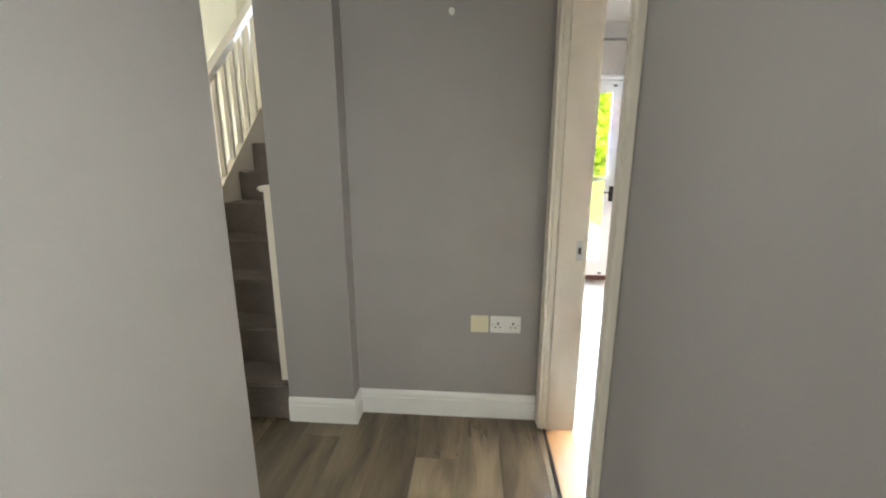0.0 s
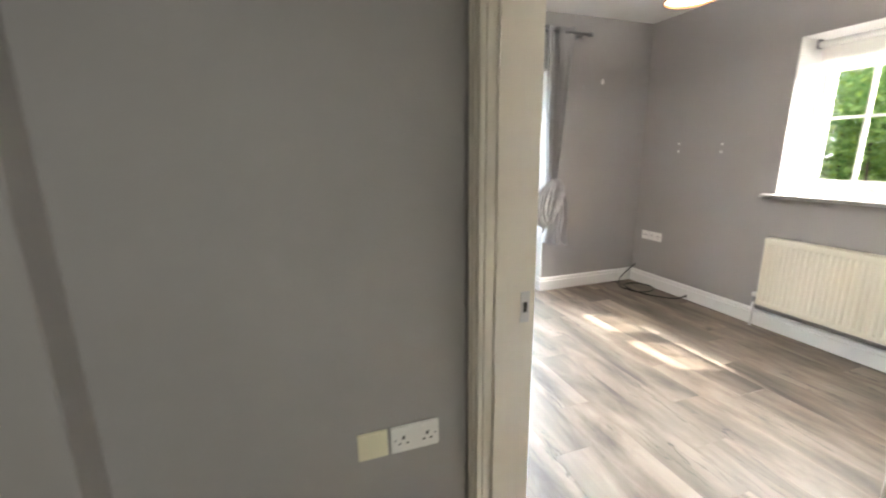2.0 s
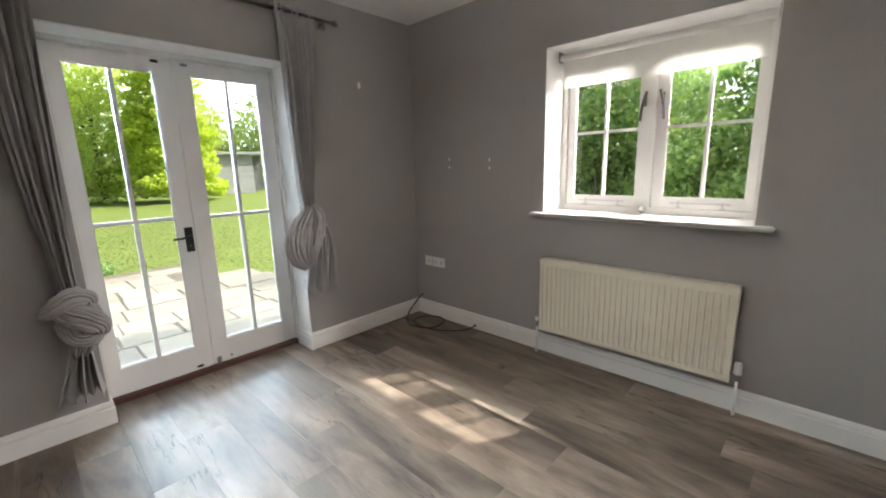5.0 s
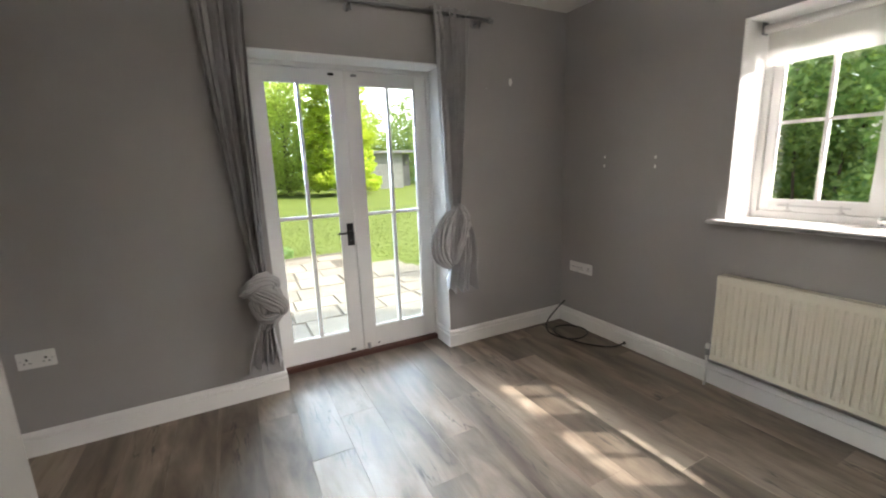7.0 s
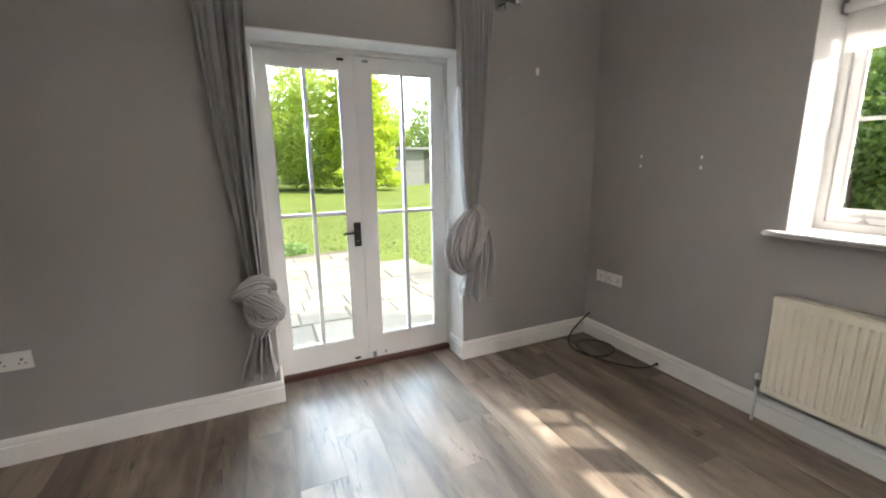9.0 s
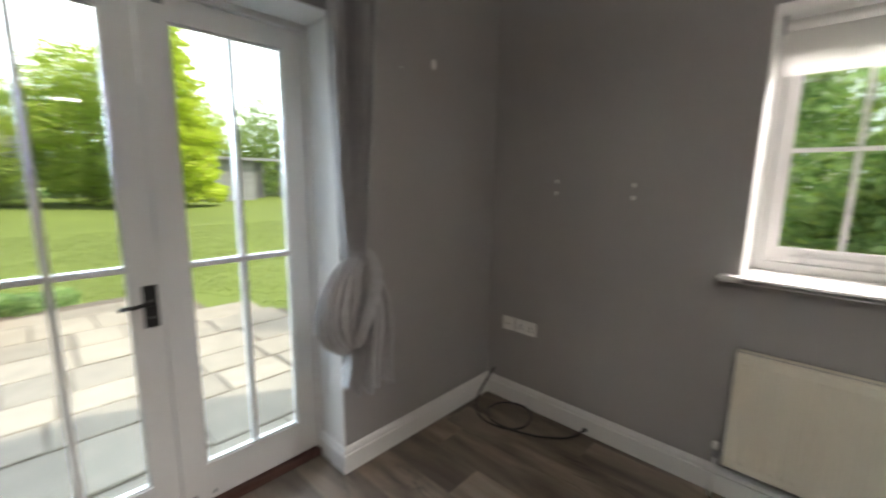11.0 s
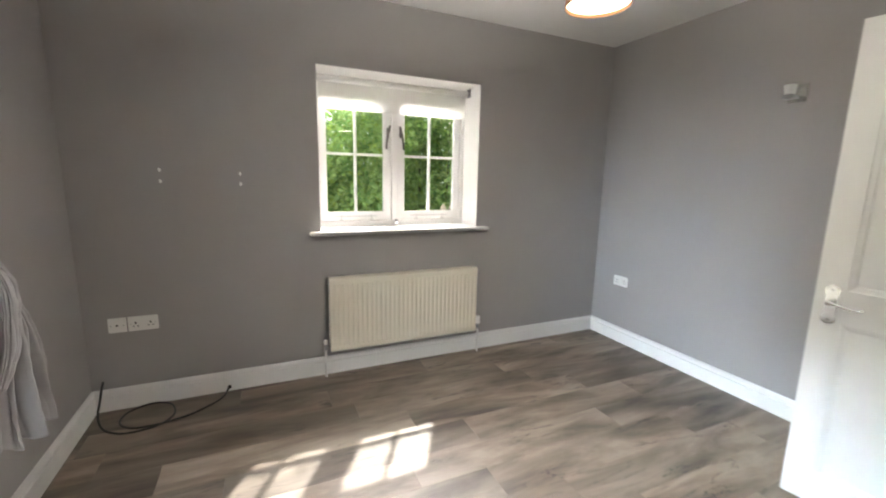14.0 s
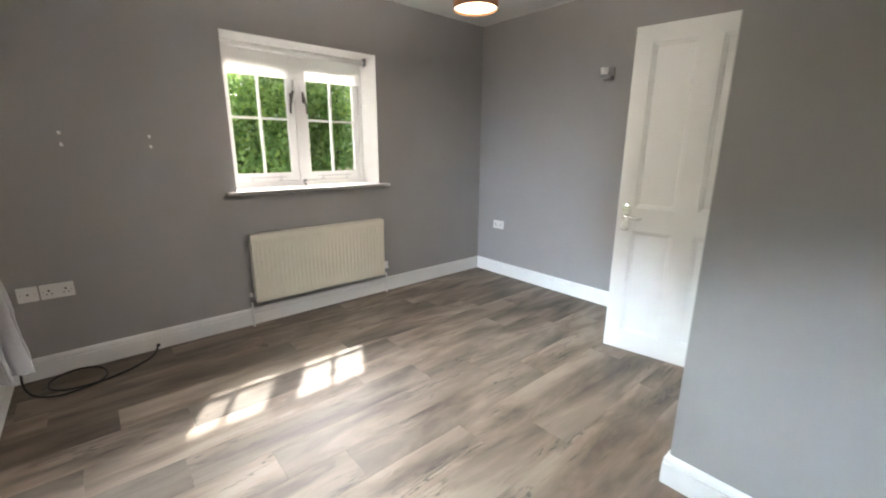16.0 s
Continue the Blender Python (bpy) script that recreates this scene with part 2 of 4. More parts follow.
def sheer(m, share):
    """Lets a share of the light straight through the open weave."""
    nt = m.node_tree
    out = nt.nodes["Material Output"].inputs["Surface"]
    tp = nt.nodes.new("ShaderNodeBsdfTransparent")
    mx = nt.nodes.new("ShaderNodeMixShader")
    mx.inputs["Fac"].default_value = share
    nt.links.new(out.links[0].from_socket, mx.inputs[1])
    nt.links.new(tp.outputs["BSDF"], mx.inputs[2])
    nt.links.new(mx.outputs["Shader"], out)


sheer(BLIND, 0.16)
SHADE = cloth_material("copper_shade_fabric", (0.42, 0.24, 0.15), 0.25, 1200)
GLOW = glow_material("lamp_diffuser", (1.0, 0.80, 0.52), 2.4)
FILLER = mat("white_filler", (0.78, 0.77, 0.74), rough=0.9)
STONE = mat("sandstone_flag", (0.25, 0.222, 0.178), rough=0.85, var=0.16, scale=7, bump=0.6, bump_scale=30, random_tint=0.16)
GRAVEL = mat("pointing_mortar", (0.12, 0.10, 0.078), rough=0.95, var=0.2, scale=30, bump=0.5)
GRASS = mat("lawn_grass", (0.135, 0.175, 0.042), rough=0.9, var=0.22, scale=1.6, bump=0.35, bump_scale=70, spec=0.1)
BLADE = leaf_material("grass_blades", (0.13, 0.18, 0.04), (0.24, 0.28, 0.075))
LEAF_HEDGE = leaf_material("hedge_leaves", (0.14, 0.26, 0.08), (0.38, 0.53, 0.20))
LEAF_GOLD = leaf_material("golden_conifer_foliage", (0.40, 0.52, 0.04), (0.70, 0.78, 0.11))
LEAF_TREE = leaf_material("tree_leaves", (0.16, 0.26, 0.05), (0.38, 0.50, 0.12))
LEAF_LIGHT = leaf_material("light_tree_leaves", (0.40, 0.52, 0.09), (0.64, 0.74, 0.17))
BLOSSOM = leaf_material("white_blossom", (0.62, 0.60, 0.55), (0.8, 0.78, 0.74))
BARK = mat("bark", (0.075, 0.058, 0.042), rough=0.95, var=0.3, scale=12, bump=0.8, bump_scale=30)
BOARD = mat("weathered_white_boards", (0.30, 0.30, 0.30), rough=0.8, var=0.12, scale=5, random_tint=0.06)
FELT = mat("roofing_felt", (0.16, 0.16, 0.16), rough=0.9, var=0.15)
BRICK = mat("red_brick", (0.36, 0.15, 0.085), rough=0.9, var=0.15, scale=20, bump=0.5, random_tint=0.15)
RENDER = mat("cream_render", (0.6, 0.57, 0.5), rough=0.9, var=0.06)
PICKET = mat("weathered_fence_wood", (0.34, 0.30, 0.24), rough=0.9, var=0.15, scale=14)

# ---- mesh helpers ----


def box(bm, x0, x1, y0, y1, z0, z1, bevel=0.0, m=None):
    made = bmesh.ops.create_cube(bm, size=1.0)["verts"]
    t = Matrix.Translation(((x0 + x1) / 2, (y0 + y1) / 2, (z0 + z1) / 2)) @ Matrix.Diagonal((x1 - x0, y1 - y0, z1 - z0, 1))
    bmesh.ops.transform(bm, matrix=(m @ t) if m else t, verts=made)
    if bevel:
        edges = list({e for v in made for e in v.link_edges})
        bmesh.ops.bevel(bm, geom=edges, offset=bevel, segments=2, affect="EDGES", clamp_overlap=True)
    return bm


def tube(bm, a, b, r0, r1=None, seg=16, caps=True):
    a, b = Vector(a), Vector(b)
    d = b - a
    t = Matrix.Translation((a + b) / 2) @ d.to_track_quat("Z", "Y").to_matrix().to_4x4()
    bmesh.ops.create_cone(bm, cap_ends=caps, segments=seg, radius1=r0, radius2=r0 if r1 is None else r1, depth=d.length, matrix=t)
    return bm


def ball(bm, c, r, sx=1, sy=1, sz=1, seg=14):
    bmesh.ops.create_uvsphere(bm, u_segments=seg, v_segments=max(6, seg // 2), radius=r, matrix=Matrix.Translation(c) @ Matrix.Diagonal((sx, sy, sz, 1)))
    return bm


def rod(bm, points, r, seg=10, steps=6):
    """A smooth round bar of radius r through the points."""
    pts = [Vector(p) for p in points]
    line = []
    for i in range(len(pts) - 1):
        a, b, c, d = (pts[max(0, min(len(pts) - 1, i + k))] for k in (-1, 0, 1, 2))
        for j in range(steps):
            f = j / steps
            line.append(0.5 * (2 * b + (c - a) * f + (2 * a - 5 * b + 4 * c - d) * f * f + (3 * b - a - 3 * c + d) * f ** 3))
    line.append(pts[-1])
    rings = []
    for i, p in enumerate(line):
        t = (line[min(len(line) - 1, i + 1)] - line[max(0, i - 1)]).normalized()
        q = t.to_track_quat("Z", "Y").to_matrix()
        rings.append([bm.verts.new(p + q @ Vector((math.cos(2 * math.pi * k / seg) * r, math.sin(2 * math.pi * k / seg) * r, 0))) for k in range(seg)])
    for ra, rb in zip(rings, rings[1:]):
        off = min(range(seg), key=lambda o: (rb[o].co - ra[0].co).length)
        for k in range(seg):
            bm.faces.new((ra[k], ra[(k + 1) % seg], rb[(k + 1 + off) % seg], rb[(k + off) % seg]))
    bm.faces.new(rings[0])
    bm.faces.new(rings[-1])
    return bm


def part(name, bm, material, parent=None, label="", smooth=False):
    me = bpy.data.meshes.new(name)
    bmesh.ops.recalc_face_normals(bm, faces=bm.faces)
    if smooth:
        for f in bm.faces:
            f.smooth = True
    bm.to_mesh(me)
    bm.free()
    me.materials.append(material)
    ob = new(name, me)
    if parent:
        ob.parent = parent
    if label:
        tagged(ob, label)
    return ob


def thing(name, label, category, group="", at=(0, 0, 0), rz=0.0, kind=""):
    ob = new(name)
    ob.empty_display_size = 0.05
    ob.matrix_world = pose(*at, 0, 0, rz)
    return tagged(ob, label, category, group, kind)


def structure(name, bm, material, label):
    return tagged(part(name, bm, material), label, name.split("_")[0], kind="structure")


def B(*args, **kw):
    return box(bmesh.new(), *args, **kw)


def sweep(bm, profile, a, b, normal, trim0=0.0, trim1=0.0):
    """A moulding: profile of (out, up) from the line a-b; out along normal. trim: mitre, lengthening of the outermost part."""
    a, b, n = Vector(a), Vector(b), Vector(normal)
    d = (b - a).normalized()
    rings = []
    for p, s, tr in ((a, -1, trim0), (b, 1, trim1)):
        rings.append([bm.verts.new(p + n * o + Vector((0, 0, u)) + d * (s * tr * o)) for o, u in profile])
    k = len(profile)
    for i in range(k):
        j = (i + 1) % k
        bm.faces.new((rings[0][i], rings[0][j], rings[1][j], rings[1][i]))
    bm.faces.new(rings[0])
    bm.faces.new(rings[1][::-1])
    return bm


SKIRT = [(0, 0), (0.018, 0), (0.018, 0.090), (0.0100, 0.093), (0.0100, 0.099), (0.0165, 0.103), (0.0150, 0.115), (0.009, 0.125), (0.004, 0.129), (0, 0.129)]

E_X, N_Y, S_Y, CEIL_Z, W_X = 3.45, 3.90, 0.168, 2.487, -0.305
WIN = (1.438, 2.612, 0.985, 2.055)
FD = (1.142, 2.345, 2.035)
DO = (0.745, 1.530, 2.0)
DW0, DW1 = 0.63, 0.772
HN0, HN1 = 1.62, 1.797

# ---- large structure ----
bm = bmesh.new()
box(bm, E_X, 3.86, -0.15, WIN[0], 0, 2.75)
box(bm, E_X, 3.86, WIN[1], 4.2, 0, 2.75)
box(bm, E_X, 3.86, WIN[0], WIN[1], 0, WIN[2])
box(bm, E_X, 3.86, WIN[0], WIN[1], WIN[3], 2.75)
structure("wall_east", bm, GREY, "warm grey painted plaster wall with a window opening")
bm = bmesh.new()
box(bm, -0.62, FD[0], N_Y, 4.2, 0, 2.75)
box(bm, FD[1], E_X, N_Y, 4.2, 0, 2.75)
box(bm, FD[0], FD[1], N_Y, 4.2, FD[2], 2.75)
structure("wall_north", bm, GREY, "warm grey painted plaster wall with a garden door opening")
structure("wall_south", B(DW1, E_X, -0.15, S_Y, 0, 2.75), GREY, "grey painted plaster wall with one wall lamp")
bm = bmesh.new()
box(bm, DW0, DW1, -2.6, DO[0] - 0.03, 0, 2.75)
box(bm, DW0, DW1, DO[1] + 0.03, HN1, 0, 2.75)
box(bm, DW0, DW1, DO[0] - 0.03, DO[1] + 0.03, DO[2] + 0.03, 2.75)
structure("wall_doorway", bm, GREY, "grey painted plaster wall with an inner door opening")
structure("wall_hall_north", B(-0.29, DW0, HN0, HN1, 0, 2.75), GREY, "grey painted plaster wall between hall and room")
structure("wall_stair", B(-0.62, -0.29, 1.517, N_Y, 0, 2.75), GREY, "grey painted wall beside the stairs ending in a pier")
structure("wall_room_west", B(-0.29, W_X + 0.03, HN1, N_Y, 0, 2.75), GREY, "grey painted end wall of the alcove")
structure("wall_passage", B(-0.46, -0.34, -2.6, 0.742, 0, 2.75), GREY, "grey painted wall ending beside the stair hall")
structure("wall_hall_south", B(-3.4, DW0, -2.7, -2.6, 0, 2.75), CREAM, "plain cream wall closing the hall")
bm = bmesh.new()
box(bm, -3.5, -3.2, -2.6, 2.75, 0, 5.0)
box(bm, -3.5, -3.2, 4.06, 6.2, 0, 5.0)
box(bm, -3.5, -3.2, 2.75, 4.06, 0, 0.95)
box(bm, -3.5, -3.2, 2.75, 4.06, 1.74, 5.0)
structure("wall_hall_west", bm, CREAM, "cream painted wall with a small window")
structure("wall_stair_north", B(-3.2, -0.62, 6.0, 6.2, 0, 5.0), CREAM, "cream painted wall behind the stairs")
structure("wall_stair_upper", B(-0.62, -0.5, 1.9, 6.0, 2.76, 5.0), CREAM, "cream painted upper stair wall")
structure("wall_stair_front", B(-3.2, -0.62, 1.9, 2.0, 2.76, 5.0), CREAM, "cream painted landing wall above the hall")
structure("ceiling", B(-0.3, E_X, S_Y - 0.02, N_Y + 0.02, CEIL_Z, CEIL_Z + 0.25), CEIL, "white painted plaster ceiling of the room")
bm = bmesh.new()
box(bm, -3.2, DW0, -2.6, 1.9, 2.55, 2.75)
box(bm, -0.62, DW0, 1.9, 3.9, 2.56, 2.74)
box(bm, -3.2, -0.5, 1.9, 6.0, 5.0, 5.1)
structure("ceiling_hall", bm, CEIL, "white painted ceiling of the hall and stairwell")
# unseen slab added on top of the house to throw shade on the patio
bm = bmesh.new()
box(bm, -0.62, 3.86, -2.7, 4.2, 2.76, 3.0)
structure("wall_upper_storey", bm, RENDER, "unseen rendered slab over the house that shades the patio")
structure("floor", B(-3.2, E_X, -2.6, 4.14, -0.1, -0.004), JOINT, "dark sub-floor under the boards")

# white lining of the garden door recess
bm = bmesh.new()
box(bm, FD[0], FD[0] + 0.006, N_Y + 0.002, 4.122, 0.131, FD[2] - 0.006)
box(bm, FD[1] - 0.006, FD[1], N_Y + 0.002, 4.122, 0.131, FD[2] - 0.006)
box(bm, FD[0], FD[1], N_Y + 0.002, 4.122, FD[2] - 0.006, FD[2])
structure("trim_door_reveal", bm, CEIL, "white painted recess sides and head round the garden doors")

# skirting
bm = bmesh.new()
sweep(bm, SKIRT, (E_X, S_Y, 0), (E_X, N_Y, 0), (-1, 0, 0), -1, -1)
structure("baseboard_east", bm, WHITE, "white painted moulded skirting board")
bm = bmesh.new()
sweep(bm, SKIRT, (FD[1], N_Y, 0), (E_X, N_Y, 0), (0, -1, 0), 1, -1)
sweep(bm, SKIRT, (FD[1], N_Y, 0), (FD[1], 4.12, 0), (-1, 0, 0), 1, 0)
structure("baseboard_north_right", bm, WHITE, "white painted moulded skirting board turning into the door reveal")
bm = bmesh.new()
sweep(bm, SKIRT, (W_X + 0.03, N_Y, 0), (FD[0], N_Y, 0), (0, -1, 0), -1, 1)
sweep(bm, SKIRT, (FD[0], N_Y, 0), (FD[0], 4.12, 0), (1, 0, 0), 1, 0)
structure("baseboard_north_left", bm, WHITE, "white painted moulded skirting board turning into the door reveal")
bm = bmesh.new()
sweep(bm, SKIRT, (DW1, S_Y, 0), (E_X, S_Y, 0), (0, 1, 0), -1, -1)
structure("baseboard_south", bm, WHITE, "white painted moulded skirting board")
bm = bmesh.new()
sweep(bm, SKIRT, (DW1, DO[1] + 0.085, 0), (DW1, HN1, 0), (1, 0, 0), 0, 1)
sweep(bm, SKIRT, (W_X + 0.03, HN1, 0), (DW1, HN1, 0), (0, 1, 0), -1, 1)
sweep(bm, SKIRT, (DW1, S_Y, 0), (DW1, DO[0] - 0.085, 0), (1, 0, 0), -1, 0)
sweep(bm, SKIRT, (W_X + 0.03, HN1, 0), (W_X + 0.03, N_Y, 0), (1, 0, 0), -1, -1)
structure("baseboard_west", bm, WHITE, "white painted moulded skirting board round the wall corner")
bm = bmesh.new()
sweep(bm, SKIRT, (-0.29, HN0, 0), (DW0 - 0.02, HN0, 0), (0, -1, 0), -1, 0)
sweep(bm, SKIRT, (-0.29, 1.517, 0), (-0.29, HN0, 0), (1, 0, 0), 1, -1)
sweep(bm, SKIRT, (-0.62, 1.517, 0), (-0.29, 1.517, 0), (0, -1, 0), 0, 1)
sweep(bm, SKIRT, (DW0, -2.6, 0), (DW0, DO[0] - 0.085, 0), (-1, 0, 0))
sweep(bm, SKIRT, (-0.34, -2.6, 0), (-0.34, 0.742, 0), (1, 0, 0))
structure("baseboard_hall", bm, WHITE, "white painted moulded skirting board in the hall")

# ---- inner doorway ----
door_frame = tagged(thing("door_frame", "cream-white painted inner door lining with moulded architraves", "door frame"), kind="structure")
part("lining", B(DW0, DW1, DO[1], DO[1] + 0.03, 0, DO[2] + 0.03, bevel=0.002), OFFWHITE, door_frame)
part("lining", B(DW0, DW1, DO[0] - 0.03, DO[0], 0, DO[2] + 0.03, bevel=0.002), OFFWHITE, door_frame)
part("head", B(DW0, DW1, DO[0], DO[1], DO[2], DO[2] + 0.03), OFFWHITE, door_frame)
part("stop", B(0.655, 0.697, DO[1] - 0.012, DO[1], 0, DO[2], bevel=0.002), OFFWHITE, door_frame)
part("stop", B(0.655, 0.697, DO[0], DO[0] + 0.012, 0, DO[2], bevel=0.002), OFFWHITE, door_frame)
part("stop", B(0.655, 0.697, DO[0] + 0.012, DO[1] - 0.012, DO[2] - 0.012, DO[2]), OFFWHITE, door_frame)


def architrave(side):
    """Moulded strips round the opening; side -1 the hall face, 1 the room face."""
    x = DW0 if side < 0 else DW1
    steps = [(0.006, 0.030, 0.015), (0.030, 0.036, 0.0125), (0.036, 0.060, 0.017), (0.060, 0.068, 0.0195)]
    for y, s in ((DO[1], 1), (DO[0], -1)):
        bm = bmesh.new()
        for a, b, t in steps:
            ys = sorted((y + s * a, y + s * b))
            box(bm, *sorted((x, x + side * t)), *ys, 0, DO[2] + b, bevel=0.0025)
        part("architrave", bm, OFFWHITE, door_frame)
    bm = bmesh.new()
    for a, b, t in steps:
        box(bm, *sorted((x, x + side * t)), DO[0] - a, DO[1] + a, DO[2] + a, DO[2] + b, bevel=0.0025)
    part("architrave", bm, OFFWHITE, door_frame)


architrave(-1)
architrave(1)
sp = part("strike_plate", B(0.738, 0.766, DO[1] - 0.0025, DO[1], 0.855, 0.945, bevel=0.001), SATIN, door_frame, "worn steel strike plate")
# no real hole: a dark patch carries its shade
part("latch_hole_patch", B(0.746, 0.758, DO[1] - 0.004, DO[1] - 0.0024, 0.885, 0.915), DARK, sp)
tagged(part("threshold", B(0.652, 0.778, DO[0], DO[1], 0, 0.008, bevel=0.003), OAK), "light oak threshold strip in the doorway", "threshold", kind="structure")
tagged(part("threshold_edge", B(0.640, 0.652, DO[0], DO[1], 0, 0.006), DARK), "dark joint beside the threshold strip", "threshold", kind="structure")


def lever_handle(parent, x, y, z, side, mirror, plate_mat):
    """Backplate on a leaf's face (local x along the leaf, y out of it) with a curved lever and a small knob below."""
    bm = bmesh.new()
    left, right = [], []
    for i in range(33):
        v = -0.082 + 0.164 * i / 32
        bulge = 0.0245 ** 2 - (abs(v) - 0.0575) ** 2
        half = max(0.0185 if abs(v) < 0.066 else 0.0, math.sqrt(max(0.0, bulge)), 0.003)
        left.append((x - half, z + v))
        right.append((x + half, z + v))
    loop = left + right[::-1]
    cx = x
    rings = [[bm.verts.new((cx + (u - cx) * k, y + side * h, z + (v - z) * k)) for u, v in loop] for k, h in ((1.0, 0.0), (1.0, 0.004), (0.93, 0.0065))]
    for ra, rb in zip(rings, rings[1:]):
        for i in range(len(loop)):
            j = (i + 1) % len(loop)
            bm.faces.new((ra[i], ra[j], rb[j], rb[i]))
    bm.faces.new(rings[-1])
    p = part("backplate", bm, plate_mat, parent, "polished chrome backplate with rounded ends")
    bm = bmesh.new()
    tube(bm, (x, y + side * 0.006, z + 0.012), (x, y + side * 0.050, z + 0.012), 0.009)
    pts = [(x, z + 0.012), (x + mirror * 0.03, z + 0.012), (x + mirror * 0.06, z + 0.004), (x + mirror * 0.088, z + 0.002), (x + mirror * 0.104, z + 0.010)]
    rod(bm, [(a, y + side * 0.048, c) for a, c in pts], 0.0056)
    part("lever", bm, plate_mat, p, smooth=True)
    for v in (-0.062, 0.062):
        part("screw", tube(bmesh.new(), (x, y + side * 0.006, z + v), (x, y + side * 0.0078, z + v), 0.0045, seg=10), STEEL, p)


def panel_door():
    """Four-panel leaf; local x from the hinge to the free edge, y out of the visible face."""
    W, T, H = 0.762, 0.040, 1.981
    d = thing("door", "white painted four-panel inner door standing open", "door", at=(0.792, 0.742, 0.010), rz=9.6)
    st = [0.0, 0.097, 0.327, 0.435, 0.665, W]
    rows = [(0.13, 0.81), (0.95, 1.888)]
    bm = bmesh.new()
    for a, b in ((0, st[1]), (st[2], st[3]), (st[4], W)):
        box(bm, a, b, -T, 0, 0, H, bevel=0.0015)
    for a, b in ((st[1], st[2]), (st[3], st[4])):
        box(bm, a, b, -T, 0, 0, rows[0][0])
        box(bm, a, b, -T, 0, rows[0][1], rows[1][0])
        box(bm, a, b, -T, 0, rows[1][1], H)
    part("frame", bm, WHITE, d)
    for a, b in ((st[1], st[2]), (st[3], st[4])):
        for z0, z1 in rows:
            bm = bmesh.new()
            for flip in (0, 1):
                loops = []
                for inset, sink in ((0.0, 0.0), (0.001, 0.004), (0.007, 0.0055), (0.016, 0.0085), (0.022, 0.0145), (0.026, 0.0150)):
                    y = -T + sink if flip else -sink
                    loops.append([bm.verts.new(p) for p in ((a + inset, y, z0 + inset), (b - inset, y, z0 + inset), (b - inset, y, z1 - inset), (a + inset, y, z1 - inset))])
                for la, lb in zip(loops, loops[1:]):
                    for q in range(4):
                        bm.faces.new((la[q], la[(q + 1) % 4], lb[(q + 1) % 4], lb[q]))
                bm.faces.new(loops[-1])
            part("panel", bm, WHITE, d)
    lever_handle(d, W - 0.055, 0.0, 0.885, 1, -1, CHROME)
    lever_handle(d, W - 0.055, -T, 0.885, -1, -1, CHROME)
    part("latch", B(W - 0.001, W + 0.002, -0.031, -0.009, 0.84, 0.95), STEEL, d)
    for z in (0.2, 1.75):
        part("hinge", tube(bmesh.new(), (-0.006, -0.004, z), (-0.006, -0.004, z + 0.075), 0.006, seg=10), STEEL, d)
    return d


panel_door()

# ---- garden doors ----
gd = tagged(thing("door_garden", "white painted double glazed garden doors closed in their frame", "door"), kind="structure")
part("frame_jamb", B(FD[0], 1.166, 4.105, 4.19, 0.035, FD[2], bevel=0.003), WHITE, gd)
part("frame_jamb", B(2.322, FD[1], 4.105, 4.19, 0.035, FD[2], bevel=0.003), WHITE, gd)
part("frame_head", B(1.166, 2.322, 4.105, 4.19, 2.004, FD[2], bevel=0.003), WHITE, gd)
part("sill", B(FD[0], FD[1], 4.095, 4.25, -0.004, 0.034, bevel=0.004), SILLWOOD, gd, "red-brown hardwood threshold")


def garden_leaf(x0, x1, g0, g1, gz0, gz1, bar, mid):
    leaf = part("leaf", bmesh_frame(x0, x1, 4.125, 4.170, 0.038, 2.000, g0, g1, gz0, gz1), WHITE, gd)
    bm = bmesh.new()
    box(bm, mid - 0.011, mid + 0.011, 4.128, 4.166, gz0, gz1, bevel=0.004)
    part("glazing_bar", bm, WHITE, leaf)
    for a, b in ((g0, mid - 0.011), (mid + 0.011, g1)):
        part("glazing_bar", B(a, b, 4.129, 4.165, bar - 0.011, bar + 0.011, bevel=0.004), WHITE, leaf)
        for c, e in ((gz0, bar - 0.011), (bar + 0.011, gz1)):
            pane = part("pane", B(a, b, 4.146, 4.150, c, e), GLASS, leaf)
            pane.visible_shadow = False
    bm = bmesh.new()
    for a, b, c, e in ((g0, g0 + 0.008, gz0, gz1), (g1 - 0.008, g1, gz0, gz1), (g0 + 0.008, g1 - 0.008, gz0, gz0 + 0.008), (g0 + 0.008, g1 - 0.008, gz1 - 0.008, gz1)):
        box(bm, a, b, 4.131, 4.145, c, e, bevel=0.003)
    part("bead", bm, WHITE, leaf)
    return leaf


def bmesh_frame(x0, x1, y0, y1, z0, z1, a, b, c, e):
    bm = bmesh.new()
    box(bm, x0, a, y0, y1, z0, z1, bevel=0.002)
    box(bm, b, x1, y0, y1, z0, z1, bevel=0.002)
    box(bm, a, b, y0, y1, z0, c)
    box(bm, a, b, y0, y1, e, z1)
    return bm


left_leaf = garden_leaf(1.168, 1.7265, 1.232, 1.634, 0.202, 1.915, 1.057, 1.432)
right_leaf = garden_leaf(1.7295, 2.320, 1.824, 2.230, 0.200, 1.915, 1.048, 2.030)
plate = part("backplate", B(1.668, 1.714, 4.118, 4.125, 0.838, 0.995, bevel=0.002), BLACK, left_leaf, "black iron lever backplate")
bm = bmesh.new()
tube(bm, (1.691, 4.118, 0.935), (1.691, 4.075, 0.935), 0.008, seg=10)
hp = [(1.691, 0.935), (1.665, 0.937), (1.635, 0.932), (1.605, 0.934), (1.592, 0.928)]
rod(bm, [(a, 4.077, c) for a, c in hp], 0.0072)
